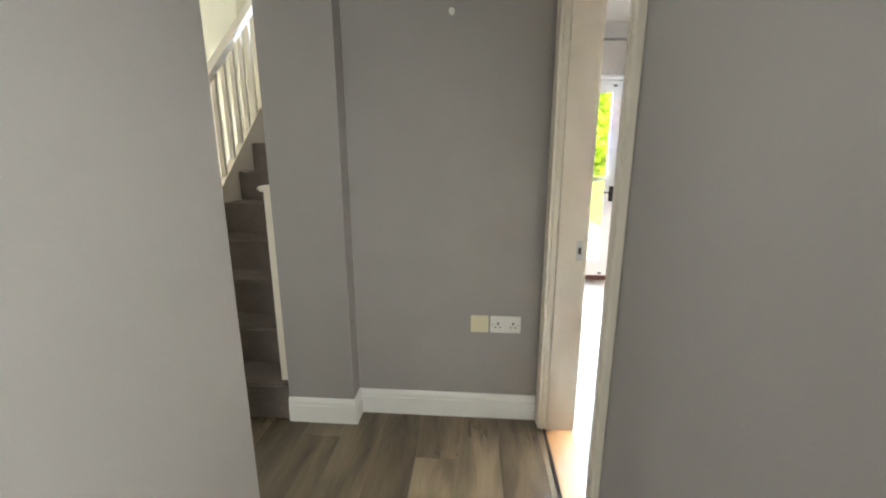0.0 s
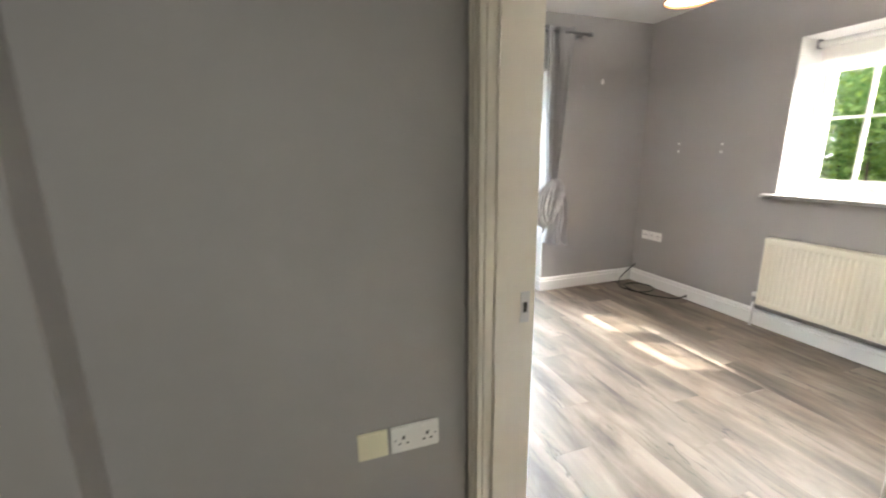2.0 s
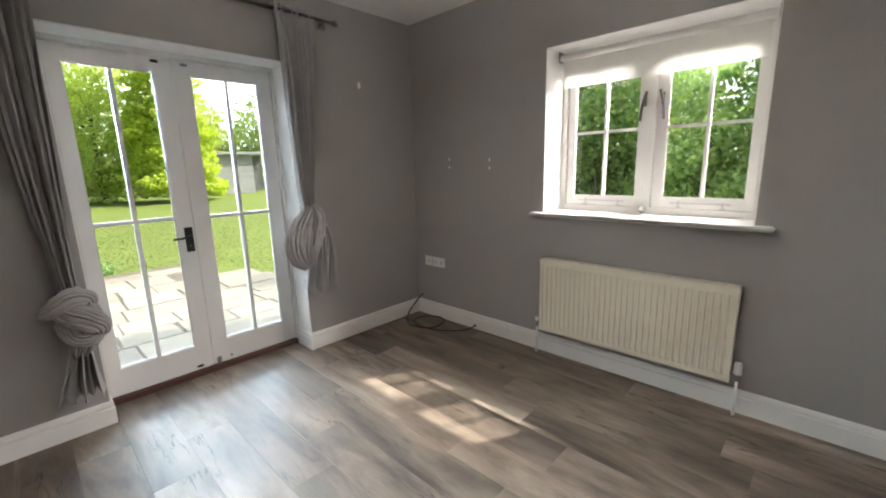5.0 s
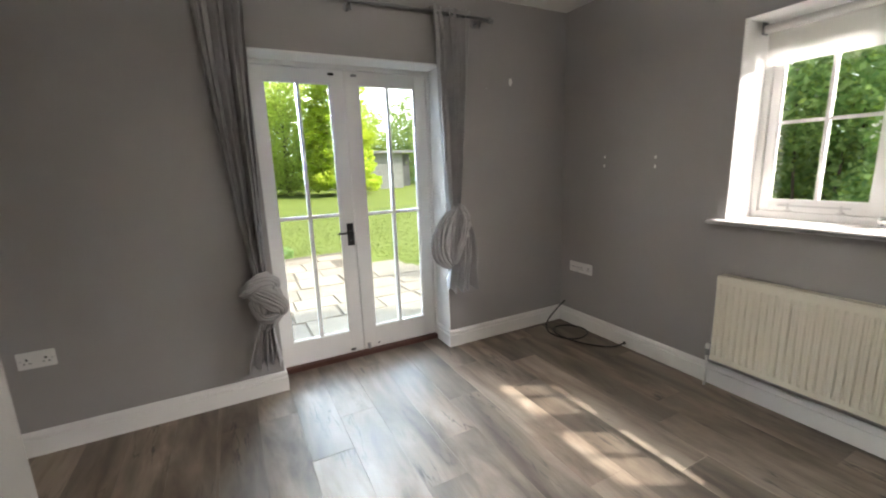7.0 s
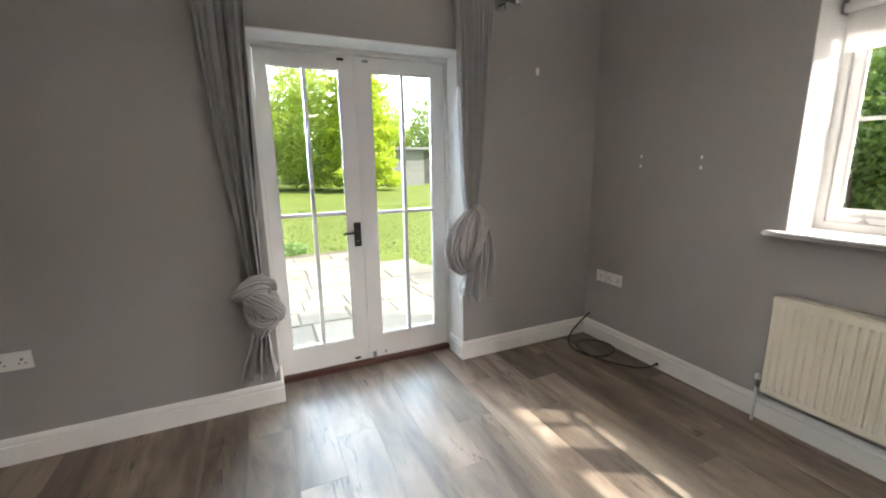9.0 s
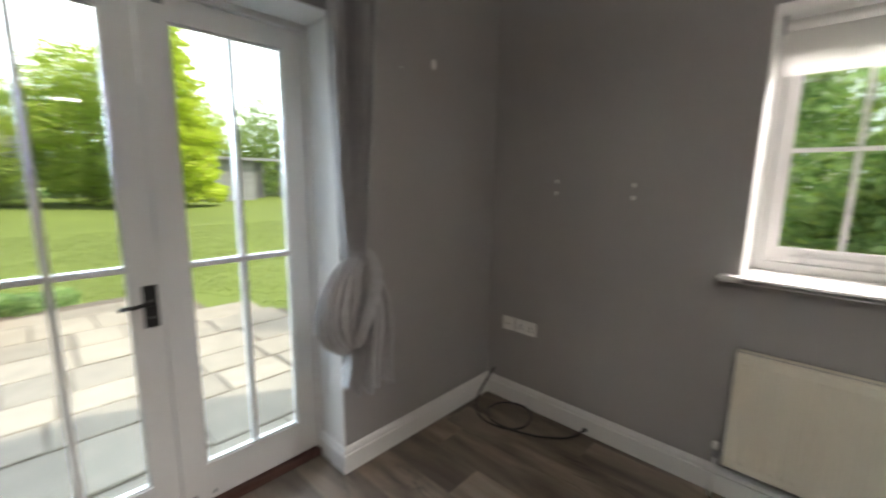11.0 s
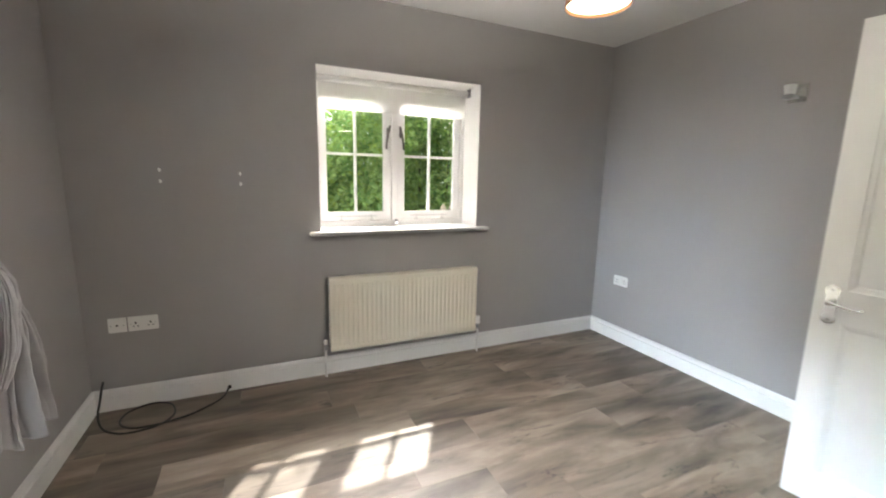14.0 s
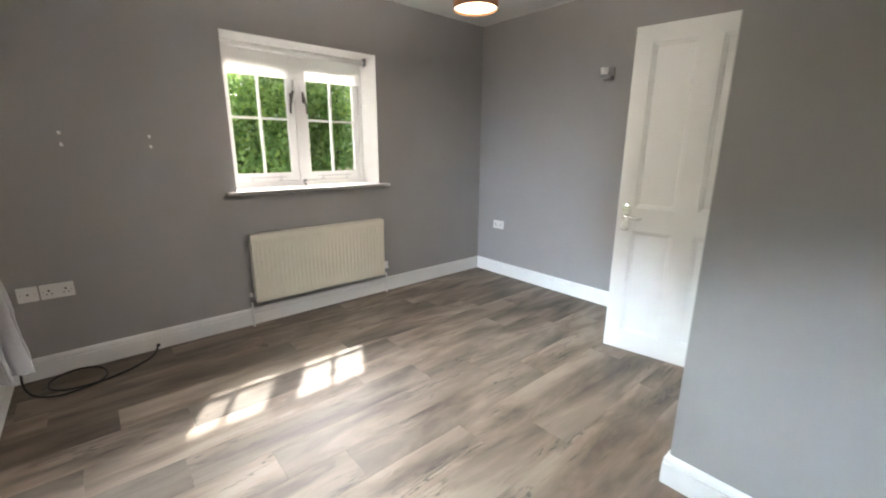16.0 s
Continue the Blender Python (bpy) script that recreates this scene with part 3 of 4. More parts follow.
part("lever", bm, BLACK, plate, smooth=True)
part("keyhole", tube(bmesh.new(), (1.691, 4.1185, 0.875), (1.691, 4.117, 0.875), 0.004, seg=10), STEEL, plate)
for x, z, m, ob in ((1.645, 1.972, BLACK, left_leaf), (1.645, 0.062, BLACK, left_leaf), (1.795, 1.972, STEEL, right_leaf)):
    bm = bmesh.new()
    box(bm, x - 0.020, x + 0.020, 4.119, 4.125, z - 0.008, z + 0.008, bevel=0.003)
    ball(bm, (x, 4.116, z), 0.008, seg=8)
    part("bolt", bm, m, ob)
bm = B(1.752, 1.776, 4.116, 4.125, 0.045, 0.085, bevel=0.002)
box(bm, 1.757, 1.771, 4.108, 4.117, 0.035, 0.062, bevel=0.002)
part("bolt", bm, STEEL, right_leaf, "steel slide bolt")
part("bolt", B(1.838, 1.848, 4.119, 4.125, 0.062, 0.078, bevel=0.002), BLACK, right_leaf)

# ---- window ----
wd = tagged(thing("window_east", "white painted timber casement window with small panes", "window"), kind="structure")
part("reveal", B(E_X + 0.003, 3.693, WIN[1] - 0.004, WIN[1], 1.007, WIN[3]), WHITE, wd)
part("reveal", B(E_X + 0.003, 3.693, WIN[0], WIN[0] + 0.004, 1.007, WIN[3]), WHITE, wd)
part("reveal", B(E_X + 0.003, 3.693, WIN[0] + 0.004, WIN[1] - 0.004, WIN[3] - 0.004, WIN[3]), WHITE, wd)
part("window_sill", B(3.378, 3.693, WIN[0] + 0.001, WIN[1] - 0.001, 0.986, 1.007, bevel=0.006), WHITE, wd)
bm = B(3.378, 3.4495, 1.358, 2.683, 0.984, 1.0085, bevel=0.008)
part("sill_nosing", bm, WHITE, wd)
bm = bmesh.new()
box(bm, 3.693, 3.773, WIN[0], 1.476, WIN[2], WIN[3], bevel=0.004)
box(bm, 3.693, 3.773, 2.574, WIN[1], WIN[2], WIN[3], bevel=0.004)
box(bm, 3.693, 3.773, 1.476, 2.574, WIN[2], 1.045, bevel=0.004)
box(bm, 3.693, 3.773, 1.476, 2.574, 1.99, WIN[3], bevel=0.004)
box(bm, 3.693, 3.773, 2.004, 2.044, 1.045, 1.99, bevel=0.004)
part("window_frame", bm, WHITE, wd)


def casement(y0, y1, g0, g1):
    z0, z1, c, e, bar = 1.047, 1.988, 1.107, 1.935, 1.530
    bm = bmesh.new()
    box(bm, 3.708, 3.748, y0, g0, z0, z1, bevel=0.003)
    box(bm, 3.708, 3.748, g1, y1, z0, z1, bevel=0.003)
    box(bm, 3.708, 3.748, g0, g1, z0, c)
    box(bm, 3.708, 3.748, g0, g1, e, z1)
    s = part("casement", bm, WHITE, wd)
    mid = (g0 + g1) / 2
    part("glazing_bar", B(3.711, 3.745, mid - 0.009, mid + 0.009, c, e, bevel=0.004), WHITE, s)
    for a, b in ((g0, mid - 0.009), (mid + 0.009, g1)):
        part("glazing_bar", B(3.712, 3.744, a, b, bar - 0.009, bar + 0.009, bevel=0.004), WHITE, s)
        for p, q in ((c, bar - 0.009), (bar + 0.009, e)):
            pane = part("pane", B(3.727, 3.731, a, b, p, q), GLASS, s)
            pane.visible_shadow = False
    bm = bmesh.new()
    for a, b, p, q in ((g0, g0 + 0.007, c, e), (g1 - 0.007, g1, c, e), (g0 + 0.007, g1 - 0.007, c, c + 0.007), (g0 + 0.007, g1 - 0.007, e - 0.007, e)):
        box(bm, 3.713, 3.726, a, b, p, q, bevel=0.002)
    part("bead", bm, WHITE, s)
    # stay along the bottom rail
    bm = B(3.694, 3.700, g0 + 0.06, g1 - 0.05, 1.075, 1.085, bevel=0.002)
    tube(bm, (3.697, g0 + 0.10, 1.052), (3.697, g0 + 0.10, 1.092), 0.005, seg=10)
    tube(bm, (3.697, g1 - 0.10, 1.052), (3.697, g1 - 0.10, 1.092), 0.005, seg=10)
    box(bm, 3.691, 3.709, g0 + 0.085, g0 + 0.115, 1.050, 1.057)
    box(bm, 3.691, 3.709, g1 - 0.115, g1 - 0.085, 1.050, 1.057)
    part("stay", bm, SATIN, s, "pale metal casement stay")
    return s


cl = casement(2.046, 2.572, 2.103, 2.527)
cr = casement(1.478, 2.002, 1.521, 1.945)
for ob, y, s in ((cl, 2.074, 1), (cr, 1.974, -1)):
    bm = B(3.699, 3.708, y - 0.009, y + 0.009, 1.66, 1.73, bevel=0.002)
    tube(bm, (3.699, y, 1.70), (3.683, y, 1.70), 0.007, seg=10)
    hp = [(y - s * 0.012, 1.745), (y, 1.70), (y + s * 0.010, 1.66), (y + s * 0.016, 1.61), (y + s * 0.017, 1.575)]
    rod(bm, [(3.683, a, c) for a, c in hp], 0.0078)
    part("fastener", bm, PEWTER, ob, "dark pewter casement fastener", smooth=True)
bm = tube(bmesh.new(), (3.640, 2.03, 1.007), (3.640, 2.03, 1.018), 0.016, 0.012, seg=16)
ball(bm, (3.640, 2.03, 1.040), 0.021, seg=16)
tagged(part("door_knob", bm, CHROME, smooth=True), "loose chrome ball knob lying on the sill", "knob")

blind = thing("roller_blind", "white translucent roller blind drawn down a short way", "blind")
part("roller", tube(bmesh.new(), (3.6100, 1.470, 2.012), (3.6100, 2.590, 2.012), 0.021, seg=20), PLASTIC, blind, smooth=True)
part("fabric", B(3.6240, 3.6252, 1.485, 2.575, 1.830, 2.012), BLIND, blind)
part("bottom_bar", B(3.6225, 3.6270, 1.485, 2.575, 1.820, 1.833, bevel=0.001), BLIND, blind)
for y in (1.455, 2.592):
    part("bracket", B(3.5850, 3.6350, y - 0.004, y + 0.004, 1.985, 2.048, bevel=0.002), STEEL, blind)


# ---- radiator ----
def radiator():
    r = thing("radiator", "cream enamelled panel radiator under the window", "radiator")
    y0, y1, z0, z1, xf = 1.457, 2.577, 0.184, 0.696, 3.367
    ribs = 33
    bm = bmesh.new()
    prof = []
    pitch = (y1 - y0 - 0.03) / ribs
    for i in range(ribs):
        a = y0 + 0.015 + i * pitch
        for f, d in ((0.0, 0.0), (0.20, 0.0), (0.34, 0.007), (0.66, 0.007), (0.80, 0.0)):
            prof.append((a + f * pitch, d))
    prof = [(y0, 0.004), (y0 + 0.004, 0.0)] + prof + [(y1 - 0.004, 0.0), (y1, 0.004)]
    zs = [(z0, 0.004, 0), (z0 + 0.006, 0, 0), (z0 + 0.030, 0, 0), (z0 + 0.045, 0, 1), (z1 - 0.050, 0, 1), (z1 - 0.035, 0, 0), (z1 - 0.006, 0, 0), (z1, 0.004, 0)]
    grid = [[bm.verts.new((xf + e + d * k, y, z)) for y, d in prof] for z, e, k in zs]
    for ra, rb in zip(grid, grid[1:]):
        for i in range(len(prof) - 1):
            bm.faces.new((ra[i], ra[i + 1], rb[i + 1], rb[i]))
    back = [[bm.verts.new((xf + 0.018, y, z)) for y, _ in prof] for z in (z0, z1)]
    for i in range(len(prof) - 1):
        bm.faces.new((back[0][i], back[0][i + 1], grid[0][i + 1], grid[0][i]))
        bm.faces.new((back[1][i], back[1][i + 1], grid[-1][i + 1], grid[-1][i]))
        bm.faces.new((back[0][i], back[0][i + 1], back[1][i + 1], back[1][i]))
    part("panel", bm, RAD, r)
    for y in (y0, y1):
        s = 1 if y == y0 else -1
        part("side_cover", B(xf + 0.006, 3.432, *sorted((y, y + s * 0.006)), z0 + 0.01, z1 + 0.002, bevel=0.002), RAD, r)
    bm = bmesh.new()
    n = 70
    box(bm, xf + 0.008, xf + 0.016, y0 + 0.006, y1 - 0.006, z1 - 0.004, z1 + 0.004)
    box(bm, 3.424, 3.432, y0 + 0.006, y1 - 0.006, z1 - 0.004, z1 + 0.004)
    for i in range(n):
        a = y0 + 0.01 + (y1 - y0 - 0.02) * i / n
        box(bm, xf + 0.016, 3.424, a, a + 0.0075, z1 - 0.003, z1 + 0.003)
    part("top_grille", bm, RAD, r)
    part("convector", B(xf + 0.020, 3.425, y0 + 0.02, y1 - 0.02, z0 + 0.03, z1 - 0.02), RAD, r)
    for y in (y0 + 0.12, y1 - 0.12):
        part("wall_bracket", B(3.426, 3.450, y - 0.02, y + 0.02, z0 + 0.05, z1 - 0.05), RAD, r)
    for y, s, head in ((y0, -1, 0.060), (y1, 1, 0.030)):
        bm = tube(bmesh.new(), (3.395, y, z0 + 0.035), (3.395, y + s * 0.030, z0 + 0.035), 0.009, seg=12)
        tube(bm, (3.395, y + s * 0.030, z0 + 0.012), (3.395, y + s * 0.030, z0 + 0.052), 0.011, seg=12)
        v = part("valve", bm, STEEL, r)
        bm = tube(bmesh.new(), (3.395, y + s * 0.030, z0 + 0.052), (3.395, y + s * 0.030, z0 + 0.052 + head), 0.0205 if head > 0.04 else 0.013, 0.018 if head > 0.04 else 0.012, seg=14)
        bmesh.ops.bevel(bm, geom=bm.edges[:], offset=0.002, segments=1, affect="EDGES")
        part("valve_cap", bm, PLASTIC, v)
        part("pipe", tube(bmesh.new(), (3.395, y + s * 0.030, 0.0), (3.395, y + s * 0.030, z0 + 0.014), 0.0075, seg=12), WHITE, r, smooth=True)
    return r


radiator()


# ---- sockets ----
def socket(name, label, at, rz, double=True, kind_="power", material=None):
    """Local x along the wall, y out of it (negative y is the wall)."""
    s = thing(name, label, "socket", "wall sockets", at, rz)
    w = 0.146 if double else 0.086
    part("plate", B(-w / 2, w / 2, 0, 0.009, -0.043, 0.043, bevel=0.003), material or PLASTIC, s)
    if kind_ == "power":
        for cx in (-0.036, 0.036):
            part("rocker", B(cx - 0.007 - cx * 0.35, cx + 0.007 - cx * 0.35, 0.009, 0.0125, 0.012, 0.034, bevel=0.001), PLASTIC, s)
            # dark patches on the plate, painted as the shade of pin holes
            bm = bmesh.new()
            box(bm, cx - 0.004, cx + 0.004, 0.0085, 0.0098, 0.000, 0.011)
            box(bm, cx - 0.015, cx - 0.007, 0.0085, 0.0098, -0.016, -0.011)
            box(bm, cx + 0.007, cx + 0.015, 0.0085, 0.0098, -0.016, -0.011)
            part("pin_hole_patches", bm, DARK, s)
    elif kind_ == "aerial":
        # the aerial hole too is a dark patch coloured like shade
        part("aerial_hole_patch", tube(bmesh.new(), (0, 0.008, 0), (0, 0.0105, 0), 0.0055, seg=12), DARK, s)
    for cx in (-w / 2 + 0.013, w / 2 - 0.013) if kind_ != "blank" else ():
        part("screw", tube(bmesh.new(), (cx, 0.008, 0), (cx, 0.0096, 0), 0.003, seg=8), STEEL, s)
    return s


socket("aerial_socket", "white aerial outlet plate on the grey wall", (E_X, 3.745, 0.507), 90, False, "aerial")
socket("power_socket", "white double power socket on the grey wall", (E_X, 3.622, 0.507), 90)
socket("power_socket", "white double power socket near the garden doors", (0.031, N_Y, 0.502), 180)
socket("power_socket", "white double power socket low on the wall", (3.150, S_Y, 0.532), 0)
socket("power_socket", "white double power socket in the hall", (0.450, HN0, 0.508), 180)
socket("blank_plate", "yellowed blank outlet plate beside a socket", (0.325, HN0, 0.508), 180, False, "blank", YELLOWED)

# ---- curtain pole and curtains ----
pole = thing("curtain_pole", "dark steel curtain pole above the garden doors", "curtain pole")
part("pole", tube(bmesh.new(), (0.80, 3.815, 2.318), (2.665, 3.815, 2.318), 0.0125, seg=16), STEEL, pole, smooth=True)
for x0, x1 in ((0.765, 0.80), (2.665, 2.700)):
    part("finial", tube(bmesh.new(), (x0, 3.815, 2.318), (x1, 3.815, 2.318), 0.018, seg=16), STEEL, pole, smooth=True)
for x in (0.86, 1.72, 2.60):
    bm = tube(bmesh.new(), (x, 3.9, 2.306), (x, 3.815, 2.306), 0.007, seg=10)
    tube(bm, (x, 3.815, 2.262), (x, 3.815, 2.300), 0.007, seg=10)
    tube(bm, (x, 3.9, 2.306), (x, 3.892, 2.306), 0.024, seg=16)
    part("bracket", bm, STEEL, pole)


def smooth_path(points, n):
    """Points along a smooth line through (x, y, z, half width, half depth) rows."""
    out = []
    k = len(points) - 1
    for j in range(n + 1):
        u = j / n * k
        i = min(int(u), k - 1)
        f = u - i
        p0, p1, p2, p3 = (np.array(points[max(0, min(k, i + d))]) for d in (-1, 0, 1, 2))
        out.append(0.5 * (2 * p1 + (p2 - p0) * f + (2 * p0 - 5 * p1 + 4 * p2 - p3) * f * f + (3 * p1 - p0 - 3 * p2 + p3) * f ** 3))
    return out


def frame_along(path, j, last):
    t = Vector(path[min(len(path) - 1, j + 1)][:3] - path[max(0, j - 1)][:3]).normalized()
    side = t.cross(Vector((0, 1, 0)))
    side = (side if side.length > 0.2 else last).normalized()
    if side.dot(last) < 0:
        side = -side
    out = side.cross(t).normalized()
    return t, side, out if out.y < 0 else -out


def bundle(points, n, rows, seed, first=(1, 0, 0)):
    """Cloth drawn tight along a line: a flattened roll with about n sharp-creased folds running lengthwise."""
    path = smooth_path(points, rows)
    last = Vector(first)
    ring_n = 168
    bm = bmesh.new()
    rings = []
    for j, p in enumerate(path):
        t, side, out = frame_along(path, j, last)
        last = side
        f = j / rows
        hw, depth = max(0.006, p[3]), max(0.006, p[4])
        ring = []
        for i in range(ring_n):
            a = 2 * math.pi * i / ring_n
            cs, sn = math.cos(a), math.sin(a)
            w = a + 0.30 * noise.noise((cs * 1.6 + seed, sn * 1.6, f * 1.8)) + 0.10 * noise.noise((cs * 4, sn * 4 + seed, f * 4)) + 0.5 * f
            fold = abs(math.sin(n * w)) ** 0.55
            fine = abs(math.sin(2.7 * n * w + 3 * noise.noise((seed, f * 4, cs)))) ** 0.7
            deep = 0.55 + 0.75 * abs(noise.noise((cs * 2.3, sn * 2.3 + seed, f * 2.0 + 5)))
            h = min(0.028, 0.34 * hw) * deep * (fold - 0.6) * 1.5 + 0.004 * (fine - 0.6)
            c = Vector(p[:3]) + side * (cs * hw) + out * (sn * depth)
            nrm = (side * (cs / hw) + out * (sn / depth)).normalized()
            c += nrm * (h + 0.004 * noise.noise(c * 28))
            c.y = min(c.y, 3.893)
            ring.append(bm.verts.new(c))
        rings.append(ring)
    for ra, rb in zip(rings, rings[1:]):
        for i in range(ring_n):
            bm.faces.new((ra[i], ra[(i + 1) % ring_n], rb[(i + 1) % ring_n], rb[i]))
    bm.faces.new(rings[0][::-1])
    bm.faces.new(rings[-1])
    return bm


def pleated(points, pleats, seed, rows=70, hem=0.0):
    """Hanging cloth: one sheet in uneven deep pleats; rows of (x, y, z, half width, pleat depth)."""
    rnd = random.Random(seed)
    cols = pleats * 24
    path = smooth_path(points, rows)
    bm = bmesh.new()
    grid = []
    for j, p in enumerate(path):
        f = j / rows
        line = []
        for i in range(cols + 1):
            u = i / cols
            ph = 2 * math.pi * pleats * (u + 0.75 / pleats * noise.noise((u * 3.5, seed, f * 0.5))) + 0.7 * noise.noise((u * 5, f * 3, seed + 4))
            a = p[4] * (0.9 + 0.9 * noise.noise((u * 7, seed + 9, f * 0.8)))
            k = 2 * abs(math.sin(ph / 2)) ** 0.55 - 1.3
            x = p[0] + p[3] * (2 * u - 1) + min(a, p[3] * 0.25) * 0.45 * math.sin(ph)
            y = p[1] - a * k - 0.35 * a * math.sin(2.3 * ph / pleats + seed) - 0.12 * a * math.sin(3 * ph + 5 * f)
            z = p[2] - hem * f ** 6 * (0.6 * noise.noise((u * 6, seed, 7)) + 0.4 * k)
            c = Vector((x, y, z))
            c.y += 0.0030 * noise.noise(c * 34) + 0.006 * noise.noise(c * 9)
            c.y = min(c.y, 3.890)
            line.append(bm.verts.new(c))
        grid.append(line)
    for ra, rb in zip(grid, grid[1:]):
        for i in range(cols):
            bm.faces.new((ra[i], ra[i + 1], rb[i + 1], rb[i]))
    return bm


def cloth(name, bm, parent):
    ob = part(name, bm, LINEN, parent, smooth=True)
    thick = ob.modifiers.new("thickness", "SOLIDIFY")
    thick.thickness = 0.0025
    return ob


low = thing("curtain", "grey linen curtain tied in a low knot beside the garden doors", "curtain", "curtains at the garden doors")
cloth("drape", pleated([(1.030, 3.815, 2.352, 0.122, 0.030), (1.030, 3.815, 2.27, 0.116, 0.034), (1.033, 3.812, 1.90, 0.098, 0.050), (1.045, 3.812, 1.40, 0.074, 0.052), (1.062, 3.812, 0.98, 0.048, 0.044), (1.072, 3.812, 0.72, 0.036, 0.030)], 6, 3, 90), low)
kn = part("knot", bundle([(1.070, 3.812, 0.80, 0.030, 0.030), (1.080, 3.805, 0.72, 0.066, 0.045), (1.090, 3.80, 0.62, 0.080, 0.055), (1.085, 3.80, 0.53, 0.060, 0.048), (1.060, 3.812, 0.46, 0.030, 0.030)], 9, 40, 5), LINEN, low, smooth=True)
part("knot_band", bundle([(1.140, 3.83, 0.695, 0.024, 0.020), (1.128, 3.775, 0.742, 0.036, 0.026), (1.070, 3.752, 0.752, 0.046, 0.030), (1.005, 3.755, 0.722, 0.040, 0.026), (0.962, 3.790, 0.690, 0.022, 0.018)], 6, 48, 6, (0, 0, 1)), LINEN, kn, smooth=True)
part("knot_band", bundle([(1.020, 3.80, 0.715, 0.022, 0.020), (1.040, 3.755, 0.690, 0.040, 0.028), (1.095, 3.738, 0.655, 0.052, 0.034), (1.150, 3.748, 0.600, 0.046, 0.034), (1.152, 3.780, 0.555, 0.024, 0.022)], 7, 48, 8, (0, 0, 1)), LINEN, kn, smooth=True)
part("knot_band", bundle([(1.165, 3.80, 0.610, 0.020, 0.018), (1.130, 3.757, 0.555, 0.032, 0.026), (1.075, 3.757, 0.545, 0.034, 0.028), (1.030, 3.787, 0.580, 0.026, 0.024), (1.010, 3.81, 0.640, 0.018, 0.018)], 5, 44, 9, (0, 0, 1)), LINEN, kn, smooth=True)
cloth("loose_end", pleated([(1.075, 3.805, 0.56, 0.028, 0.018), (1.066, 3.800, 0.47, 0.046, 0.028), (1.050, 3.790, 0.36, 0.072, 0.036), (1.040, 3.785, 0.245, 0.098, 0.036)], 5, 7, 40, 0.05), low)

high = thing("curtain", "grey linen curtain knotted at waist height beside the garden doors", "curtain", "curtains at the garden doors")
cloth("drape", pleated([(2.372, 3.815, 2.356, 0.137, 0.030), (2.372, 3.815, 2.28, 0.128, 0.036), (2.372, 3.810, 2.00, 0.110, 0.050), (2.362, 3.808, 1.55, 0.086, 0.052), (2.350, 3.806, 1.22, 0.056, 0.046), (2.352, 3.800, 1.02, 0.034, 0.030)], 6, 13, 90), high)
kn = part("knot", bundle([(2.392, 3.795, 1.095, 0.024, 0.022), (2.352, 3.798, 1.03, 0.050, 0.038), (2.302, 3.802, 0.94, 0.074, 0.050), (2.266, 3.802, 0.84, 0.084, 0.056), (2.266, 3.800, 0.745, 0.072, 0.048), (2.308, 3.795, 0.665, 0.034, 0.030)], 7, 80, 15), LINEN, high, smooth=True)
part("knot_band", bundle([(2.362, 3.748, 1.092, 0.014, 0.012), (2.392, 3.736, 1.060, 0.020, 0.016), (2.404, 3.722, 0.985, 0.024, 0.018), (2.378, 3.716, 0.885, 0.024, 0.018), (2.336, 3.716, 0.785, 0.020, 0.016), (2.312, 3.738, 0.690, 0.012, 0.012)], 3, 60, 16), LINEN, kn, smooth=True)
cloth("loose_end", pleated([(2.388, 3.765, 1.03, 0.030, 0.022), (2.410, 3.740, 0.90, 0.066, 0.034), (2.406, 3.735, 0.74, 0.088, 0.044), (2.392, 3.738, 0.63, 0.098, 0.050), (2.378, 3.726, 0.508, 0.112, 0.056)], 6, 17, 60, 0.05), high)

# ---- lamps ----
pend = thing("pendant_lamp", "lit pendant lamp with a round copper fabric shade", "lamp")
LX, LY, LZ = 1.738, 1.984, 1.905
bm = bmesh.new()
for r, z0, z1 in ((0.098, LZ, LZ + 0.17),):
    tube(bm, (LX, LY, z0), (LX, LY, z1), r, r, seg=48, caps=False)
    tube(bm, (LX, LY, z0), (LX, LY, z1), r - 0.003, r - 0.003, seg=48, caps=False)
part("shade", bm, SHADE, pend, smooth=True)
for z in (LZ, LZ + 0.164):
    bm = bmesh.new()
    tube(bm, (LX, LY, z), (LX, LY, z + 0.006), 0.0995, seg=48, caps=False)
    tube(bm, (LX, LY, z), (LX, LY, z + 0.006), 0.0955, seg=48, caps=False)
    part("rim", bm, SHADE, pend, smooth=True)
part("diffuser", tube(bmesh.new(), (LX, LY, LZ + 0.010), (LX, LY, LZ + 0.016), 0.0945, seg=48), GLOW, pend, "glowing frosted diffuser")
part("cord", tube(bmesh.new(), (LX, LY, LZ + 0.10), (LX, LY, CEIL_Z - 0.03), 0.004, seg=8), PLASTIC, pend)
part("ceiling_rose", tube(bmesh.new(), (LX, LY, CEIL_Z - 0.032), (LX, LY, CEIL_Z), 0.030, 0.045, seg=24), PLASTIC, pend)

wl = thing("wall_lamp", "unlit chrome wall lamp with a frosted glass cup", "lamp", at=(2.062, S_Y, 1.882))
part("backplate", B(-0.046, 0.046, 0, 0.012, -0.050, 0.050, bevel=0.003), BRIGHT, wl)
bm = B(-0.014, 0.014, 0.012, 0.075, -0.030, -0.012, bevel=0.003)
box(bm, -0.024, 0.024, 0.062, 0.112, -0.040, -0.014, bevel=0.004)
part("arm", bm, STEEL, wl)
bm = bmesh.new()
tube(bm, (0, 0.088, -0.012), (0, 0.088, 0.036), 0.024, 0.031, seg=24, caps=False)
tube(bm, (0, 0.088, -0.010), (0, 0.088, 0.036), 0.021, 0.028, seg=24, caps=False)
